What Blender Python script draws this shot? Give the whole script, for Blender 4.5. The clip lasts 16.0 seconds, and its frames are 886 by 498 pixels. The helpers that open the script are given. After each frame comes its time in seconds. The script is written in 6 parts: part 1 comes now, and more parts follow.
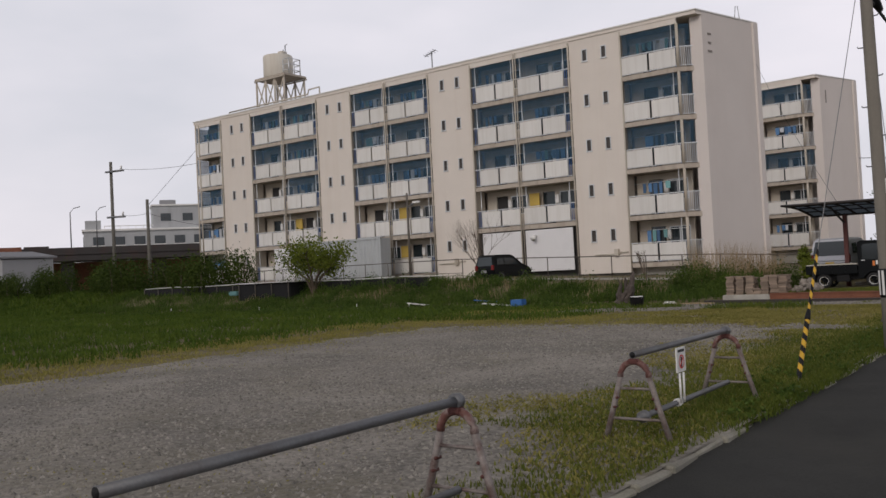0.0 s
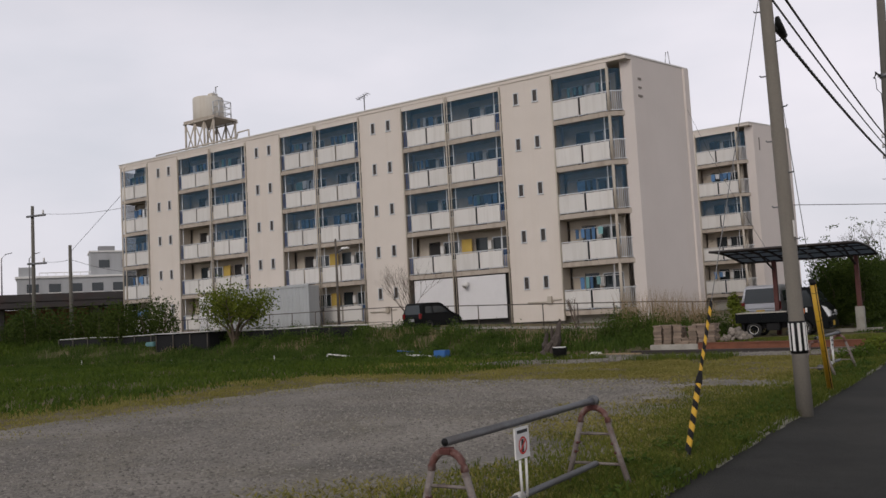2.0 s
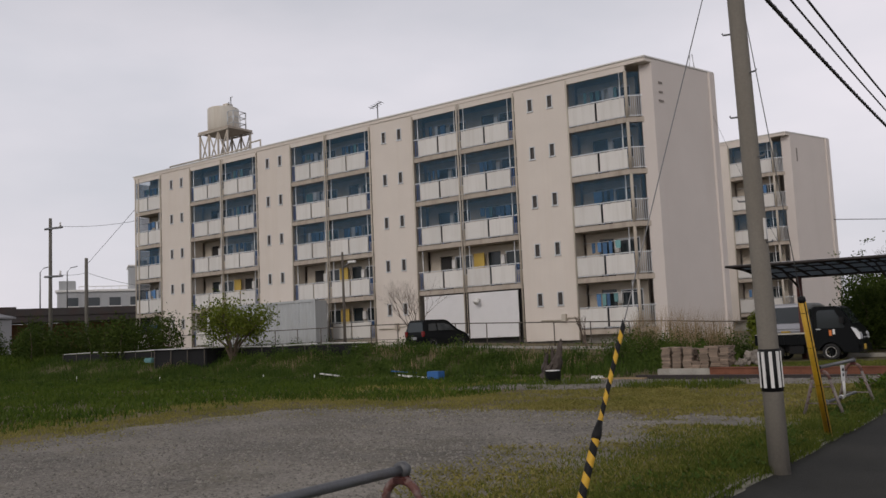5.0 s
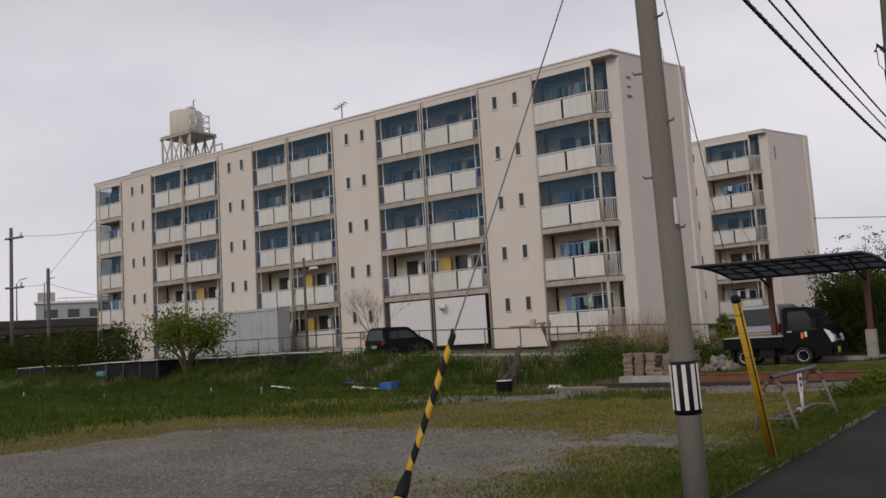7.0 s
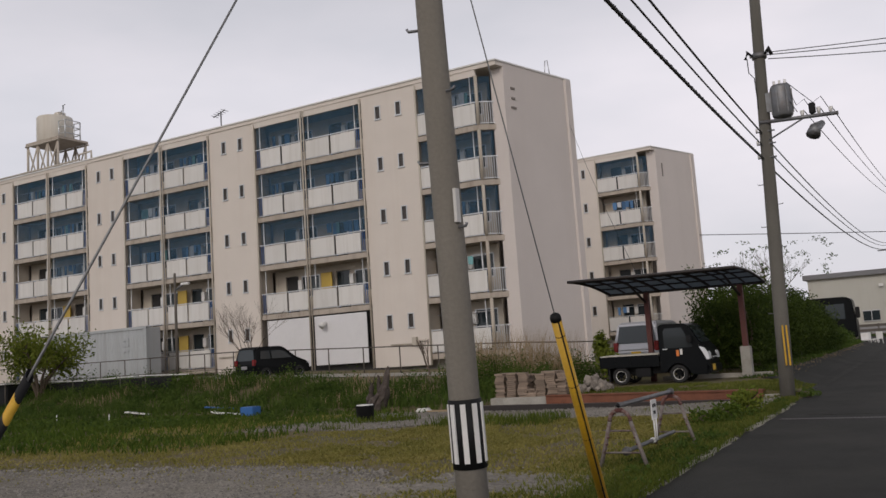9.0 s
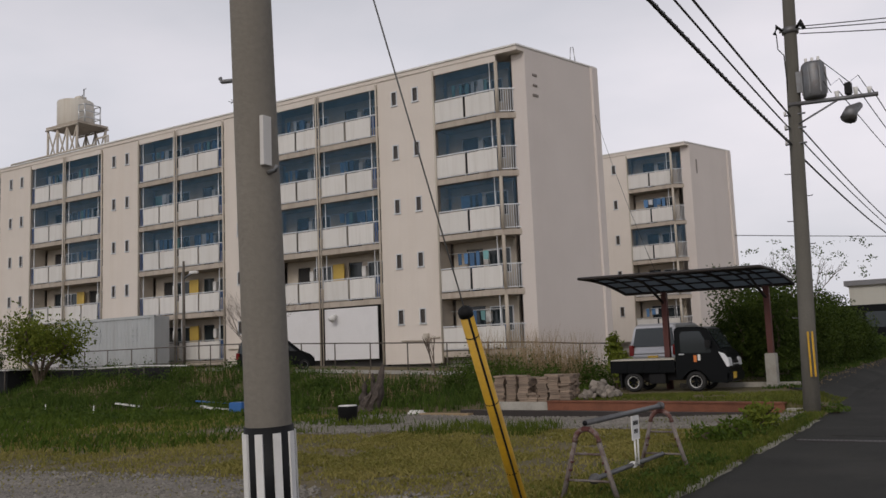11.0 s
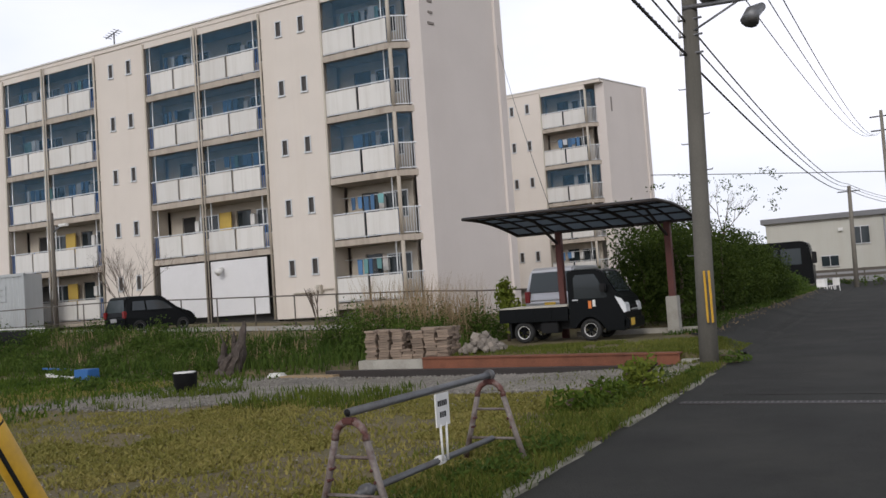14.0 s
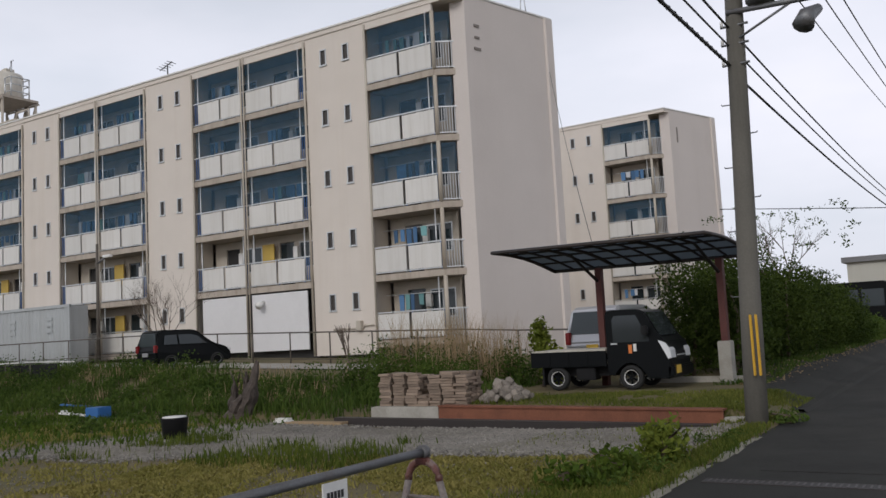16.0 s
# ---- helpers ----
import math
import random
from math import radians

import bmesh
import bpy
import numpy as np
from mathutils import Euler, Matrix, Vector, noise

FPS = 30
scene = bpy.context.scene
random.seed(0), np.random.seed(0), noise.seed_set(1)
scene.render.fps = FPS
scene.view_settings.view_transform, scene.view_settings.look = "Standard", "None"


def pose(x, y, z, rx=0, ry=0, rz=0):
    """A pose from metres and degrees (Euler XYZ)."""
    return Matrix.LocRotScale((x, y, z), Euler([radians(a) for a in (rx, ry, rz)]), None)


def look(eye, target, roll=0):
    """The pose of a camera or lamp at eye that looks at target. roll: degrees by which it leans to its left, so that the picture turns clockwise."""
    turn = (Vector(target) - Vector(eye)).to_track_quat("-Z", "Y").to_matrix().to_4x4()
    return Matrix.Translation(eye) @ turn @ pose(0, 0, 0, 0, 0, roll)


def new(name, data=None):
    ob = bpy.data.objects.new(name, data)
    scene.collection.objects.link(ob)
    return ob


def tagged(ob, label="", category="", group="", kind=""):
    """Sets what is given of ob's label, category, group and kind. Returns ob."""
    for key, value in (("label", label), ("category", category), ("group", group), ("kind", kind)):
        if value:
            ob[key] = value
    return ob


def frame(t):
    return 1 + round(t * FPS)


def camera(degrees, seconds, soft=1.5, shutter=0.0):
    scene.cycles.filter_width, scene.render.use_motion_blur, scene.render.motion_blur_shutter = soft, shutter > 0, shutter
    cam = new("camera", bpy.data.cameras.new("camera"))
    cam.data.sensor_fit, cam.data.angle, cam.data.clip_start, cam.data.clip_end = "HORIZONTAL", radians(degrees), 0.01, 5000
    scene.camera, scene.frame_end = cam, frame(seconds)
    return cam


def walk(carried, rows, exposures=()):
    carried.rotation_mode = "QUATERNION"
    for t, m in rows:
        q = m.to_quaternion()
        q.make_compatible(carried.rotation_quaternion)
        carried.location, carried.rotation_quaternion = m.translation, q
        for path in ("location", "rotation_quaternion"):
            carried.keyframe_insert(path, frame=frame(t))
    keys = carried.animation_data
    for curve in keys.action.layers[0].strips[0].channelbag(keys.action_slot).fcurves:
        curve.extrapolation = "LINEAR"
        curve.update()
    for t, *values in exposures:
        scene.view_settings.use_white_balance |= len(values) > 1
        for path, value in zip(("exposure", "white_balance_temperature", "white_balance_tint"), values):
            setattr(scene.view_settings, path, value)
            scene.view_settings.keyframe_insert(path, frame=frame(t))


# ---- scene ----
cam = camera(54.0, 16.0)
PATH = [
    (0, (16.013, -45.006, 1.544), (14.818, -43.403, 1.595), -2.9),
    (0.5, (16.038, -44.471, 1.552), (14.861, -42.857, 1.646), -3.4),
    (1, (16.006, -43.951, 1.571), (14.891, -42.293, 1.658), -3.6),
    (1.5, (16.033, -43.393, 1.57), (14.9, -41.749, 1.684), -3.4),
    (2, (16.049, -42.908, 1.579), (14.953, -41.242, 1.731), -3.1),
    (2.5, (16.07, -42.336, 1.593), (14.986, -40.665, 1.774), -4.4),
    (3, (16.065, -41.844, 1.574), (15.035, -40.139, 1.749), -3.7),
    (3.5, (16.127, -41.331, 1.579), (15.047, -39.658, 1.771), -3.7),
    (6, (16.19, -38.647, 1.533), (15.002, -37.049, 1.723), -2.3),
    (6.5, (16.141, -38.037, 1.543), (15.01, -36.399, 1.731), -3.6),
    (7, (16.156, -37.531, 1.538), (15.003, -35.91, 1.746), -3.4),
    (7.5, (16.146, -37.067, 1.544), (15.07, -35.395, 1.76), -3.9),
    (8, (16.154, -36.459, 1.545), (15.085, -34.776, 1.708), -3.7),
    (8.5, (16.133, -35.915, 1.554), (15.163, -34.173, 1.708), -4.0),
    (9, (16.197, -35.456, 1.565), (15.231, -33.72, 1.797), -3.9),
    (11.5, (16.2, -32.787, 1.545), (15.142, -31.105, 1.771), -2.4),
    (12, (16.205, -32.268, 1.541), (15.138, -30.586, 1.725), -4.0),
    (12.5, (16.187, -31.805, 1.522), (15.053, -30.164, 1.661), -2.3),
    (13, (16.189, -31.281, 1.519), (15.126, -29.59, 1.619), -3.9),
    (13.5, (16.184, -30.752, 1.518), (15.154, -29.038, 1.552), -2.9),
    (14, (16.113, -30.109, 1.52), (15.197, -28.334, 1.625), -4.0),
    (14.5, (16.171, -29.572, 1.541), (15.203, -27.83, 1.713), -3.6),
    (15, (16.178, -29.032, 1.533), (15.242, -27.274, 1.716), -3.6),
    (15.5, (16.212, -28.498, 1.516), (15.183, -26.794, 1.711), -3.3),
    (16, (16.219, -28.018, 1.574), (15.166, -26.329, 1.769), -3.1),
]
walk(cam, [(t, look(eye, target, roll)) for t, eye, target, roll in PATH],
     exposures=[(0, -0.26, 6450, 12), (3.5, -0.26, 6400, 12), (6, -0.42, 6500, 12), (9, -0.28, 6500, 12), (12.5, -0.34, 6450, 11), (13.2, -0.12, 6400, 11), (13.7, 0.18, 6250, 10), (14.5, 0.08, 6150, 9), (15, -0.07, 6150, 9), (16, -0.12, 6150, 9)])

# ---------- world, sun, exposure ----------
scene.view_settings.exposure = 0.0
world = bpy.data.worlds.new("sky")
scene.world = world
world.use_nodes = True
wn = world.node_tree.nodes
wl = world.node_tree.links
bg = wn["Background"]
sky = wn.new("ShaderNodeTexSky")
sky.sky_type = 'NISHITA'
sky.sun_disc = False
sky.sun_elevation = radians(33)
sky.sun_rotation = radians(171)
sky.air_density, sky.dust_density, sky.ozone_density = 1.0, 6.0, 1.0
# thin overcast: soft cloud veils mixed over the clear sky
tcw = wn.new("ShaderNodeTexCoord")
mpw = wn.new("ShaderNodeMapping")
mpw.inputs["Scale"].default_value = (1.0, 1.0, 2.6)
nzw = wn.new("ShaderNodeTexNoise")
nzw.inputs["Scale"].default_value = 1.6
nzw.inputs["Detail"].default_value = 5.0
rmw = wn.new("ShaderNodeValToRGB")
rmw.color_ramp.elements[0].position, rmw.color_ramp.elements[0].color = 0.3, (5.7, 6.0, 6.5, 1)
rmw.color_ramp.elements[1].position, rmw.color_ramp.elements[1].color = 0.72, (9.0, 8.6, 9.0, 1)
mxw = wn.new("ShaderNodeMixRGB")
mxw.inputs[0].default_value = 0.88
wl.new(tcw.outputs["Generated"], mpw.inputs["Vector"])
wl.new(mpw.outputs["Vector"], nzw.inputs["Vector"])
wl.new(nzw.outputs["Fac"], rmw.inputs["Fac"])
wl.new(sky.outputs["Color"], mxw.inputs[1])
sep = wn.new("ShaderNodeSeparateXYZ")
grad = wn.new("ShaderNodeMapRange")
grad.inputs["From Min"].default_value, grad.inputs["From Max"].default_value = 0.3, 0.95
grad.inputs["To Min"].default_value, grad.inputs["To Max"].default_value = 1.28, 0.15
wl.new(tcw.outputs["Generated"], sep.inputs["Vector"])
wl.new(sep.outputs["Z"], grad.inputs["Value"])
deck = wn.new("ShaderNodeVectorMath")
deck.operation = 'SCALE'
wl.new(rmw.outputs["Color"], deck.inputs[0])
wl.new(grad.outputs["Result"], deck.inputs["Scale"])
wl.new(deck.outputs["Vector"], mxw.inputs[2])
wl.new(mxw.outputs["Color"], bg.inputs["Color"])
bg.inputs["Strength"].default_value = 0.1

sun_data = bpy.data.lights.new("sun", 'SUN')
sun_data.energy = 1.0
sun_data.angle = radians(20)
sun_data.color = (1.0, 0.94, 0.86)
sun = new("sun", sun_data)
sun.matrix_world = look((0, 0, 60), (-14, 90, 0))


# ---------- materials ----------
def material(name, color, rough=0.8, vary=0.12, scale=3.0, fine=40.0, bump=0.15, metal=0.0, dirt=None, dirt_amount=0.35,
             dirt_scale=0.7, streak=False, island=0.0, objvar=0.0, spec=None):
    """Base colour with two scales of variation, an optional second colour in blotches or streaks, and fine relief."""
    m = bpy.data.materials.new(name)
    m.use_nodes = True
    n, l = m.node_tree.nodes, m.node_tree.links
    b = n["Principled BSDF"]
    b.inputs["Roughness"].default_value = rough
    b.inputs["Metallic"].default_value = metal
    if spec is not None:
        b.inputs["Specular IOR Level"].default_value = spec
    tc = n.new("ShaderNodeTexCoord")
    geo = n.new("ShaderNodeNewGeometry")
    big = n.new("ShaderNodeTexNoise")
    big.inputs["Scale"].default_value, big.inputs["Detail"].default_value = scale, 6
    l.new(geo.outputs["Position"], big.inputs["Vector"])
    small = n.new("ShaderNodeTexNoise")
    small.inputs["Scale"].default_value, small.inputs["Detail"].default_value = fine, 4
    l.new(geo.outputs["Position"], small.inputs["Vector"])
    add = n.new("ShaderNodeMath")
    add.operation = 'ADD'
    l.new(big.outputs["Fac"], add.inputs[0])
    l.new(small.outputs["Fac"], add.inputs[1])
    val = n.new("ShaderNodeMapRange")
    val.inputs["From Min"].default_value, val.inputs["From Max"].default_value = 0.6, 1.4
    val.inputs["To Min"].default_value, val.inputs["To Max"].default_value = 1 - vary, 1 + vary
    l.new(add.outputs[0], val.inputs["Value"])
    fac = val.outputs["Result"]
    for amount, out in ((island, geo.outputs["Random Per Island"]), (objvar, None)):
        if amount:
            if out is None:
                out = n.new("ShaderNodeObjectInfo").outputs["Random"]
            r = n.new("ShaderNodeMapRange")
            r.inputs["To Min"].default_value, r.inputs["To Max"].default_value = 1 - amount, 1 + amount
            l.new(out, r.inputs["Value"])
            mul = n.new("ShaderNodeMath")
            mul.operation = 'MULTIPLY'
            l.new(fac, mul.inputs[0])
            l.new(r.outputs["Result"], mul.inputs[1])
            fac = mul.outputs[0]
    sc = n.new("ShaderNodeVectorMath")
    sc.operation = 'SCALE'
    sc.inputs[0].default_value = color
    l.new(fac, sc.inputs["Scale"])
    col = sc.outputs["Vector"]
    if dirt:
        dn = n.new("ShaderNodeTexNoise")
        dn.inputs["Scale"].default_value, dn.inputs["Detail"].default_value = dirt_scale, 7
        dn.inputs["Roughness"].default_value = 0.65
        mp = n.new("ShaderNodeMapping")
        mp.inputs["Scale"].default_value = (2.2, 2.2, 0.12) if streak else (1, 1, 1)
        l.new(geo.outputs["Position"], mp.inputs["Vector"])
        l.new(mp.outputs["Vector"], dn.inputs["Vector"])
        rp = n.new("ShaderNodeMapRange")
        rp.inputs["From Min"].default_value, rp.inputs["From Max"].default_value = 0.47, 0.72
        rp.inputs["To Max"].default_value = dirt_amount
        l.new(dn.outputs["Fac"], rp.inputs["Value"])
        mx = n.new("ShaderNodeMixRGB")
        mx.inputs[2].default_value = (*dirt, 1)
        l.new(rp.outputs["Result"], mx.inputs[0])
        l.new(col, mx.inputs[1])
        col = mx.outputs["Color"]
    l.new(col, b.inputs["Base Color"])
    if bump:
        bp = n.new("ShaderNodeBump")
        bp.inputs["Strength"].default_value = bump
        bp.inputs["Distance"].default_value = 0.02
        l.new(small.outputs["Fac"], bp.inputs["Height"])
        l.new(bp.outputs["Normal"], b.inputs["Normal"])
    return m


def leaf_material(name, color, color2, rough=0.6):
    """Leaves and blades: colour by island between two tones, with some light passing through."""
    m = bpy.data.materials.new(name)
    m.use_nodes = True
    n, l = m.node_tree.nodes, m.node_tree.links
    b = n["Principled BSDF"]
    b.inputs["Roughness"].default_value = rough
    b.inputs["Specular IOR Level"].default_value = 0.1
    geo = n.new("ShaderNodeNewGeometry")
    nz = n.new("ShaderNodeTexNoise")
    nz.inputs["Scale"].default_value, nz.inputs["Detail"].default_value = 0.55, 5
    l.new(geo.outputs["Position"], nz.inputs["Vector"])
    ad = n.new("ShaderNodeMath")
    ad.operation = 'MULTIPLY_ADD'
    ad.inputs[1].default_value = 0.45
    l.new(geo.outputs["Random Per Island"], ad.inputs[0])
    l.new(nz.outputs["Fac"], ad.inputs[2])
    rp = n.new("ShaderNodeMapRange")
    rp.inputs["From Min"].default_value, rp.inputs["From Max"].default_value = 0.35, 1.05
    l.new(ad.outputs[0], rp.inputs["Value"])
    mx = n.new("ShaderNodeMixRGB")
    mx.inputs[1].default_value, mx.inputs[2].default_value = (*color, 1), (*color2, 1)
    l.new(rp.outputs["Result"], mx.inputs[0])
    l.new(mx.outputs["Color"], b.inputs["Base Color"])
    tr = n.new("ShaderNodeBsdfTranslucent")
    l.new(mx.outputs["Color"], tr.inputs["Color"])
    ms = n.new("ShaderNodeMixShader")
    ms.inputs[0].default_value = 0.25
    l.new(b.outputs["BSDF"], ms.inputs[1])
    l.new(tr.outputs["BSDF"], ms.inputs[2])
    l.new(ms.outputs["Shader"], n["Material Output"].inputs["Surface"])
    return m


def glass_material(name, color=(0.03, 0.04, 0.045), rough=0.08):
    m = bpy.data.materials.new(name)
    m.use_nodes = True
    b = m.node_tree.nodes["Principled BSDF"]
    b.inputs["Base Color"].default_value = (*color, 1)
    b.inputs["Roughness"].default_value = rough
    return m


def net_material(name, color, cover):
    """Knotted bird net: thin cords seen from afar, partly letting light through."""
    m = bpy.data.materials.new(name)
    m.use_nodes = True
    n, l = m.node_tree.nodes, m.node_tree.links
    b = n["Principled BSDF"]
    b.inputs["Base Color"].default_value = (*color, 1)
    b.inputs["Roughness"].default_value = 0.7
    tr = n.new("ShaderNodeBsdfTransparent")
    ms = n.new("ShaderNodeMixShader")
    geo = n.new("ShaderNodeNewGeometry")
    nz = n.new("ShaderNodeTexNoise")
    nz.inputs["Scale"].default_value = 1.3
    l.new(geo.outputs["Position"], nz.inputs["Vector"])
    rp = n.new("ShaderNodeMapRange")
    rp.inputs["To Min"].default_value, rp.inputs["To Max"].default_value = cover - 0.15, cover + 0.15
    l.new(nz.outputs["Fac"], rp.inputs["Value"])
    l.new(rp.outputs["Result"], ms.inputs[0])
    l.new(tr.outputs["BSDF"], ms.inputs[1])
    l.new(b.outputs["BSDF"], ms.inputs[2])
    l.new(ms.outputs["Shader"], n["Material Output"].inputs["Surface"])
    return m


def sheet_material(name, color):
    """Tinted plastic roofing that lets a little daylight through."""
    m = bpy.data.materials.new(name)
    m.use_nodes = True
    n, l = m.node_tree.nodes, m.node_tree.links
    b = n["Principled BSDF"]
    b.inputs["Base Color"].default_value = (*color, 1)
    b.inputs["Roughness"].default_value = 0.35
    tr = n.new("ShaderNodeBsdfTranslucent")
    tr.inputs["Color"].default_value = (*color, 1)
    ms = n.new("ShaderNodeMixShader")
    geo = n.new("ShaderNodeNewGeometry")
    nz = n.new("ShaderNodeTexNoise")
    nz.inputs["Scale"].default_value, nz.inputs["Detail"].default_value = 1.1, 5
    l.new(geo.outputs["Position"], nz.inputs["Vector"])
    rp = n.new("ShaderNodeMapRange")
    rp.inputs["To Min"].default_value, rp.inputs["To Max"].default_value = 0.45, 0.8
    l.new(nz.outputs["Fac"], rp.inputs["Value"])
    l.new(rp.outputs["Result"], ms.inputs[0])
    l.new(b.outputs["BSDF"], ms.inputs[1])
    l.new(tr.outputs["BSDF"], ms.inputs[2])
    l.new(ms.outputs["Shader"], n["Material Output"].inputs["Surface"])
    return m


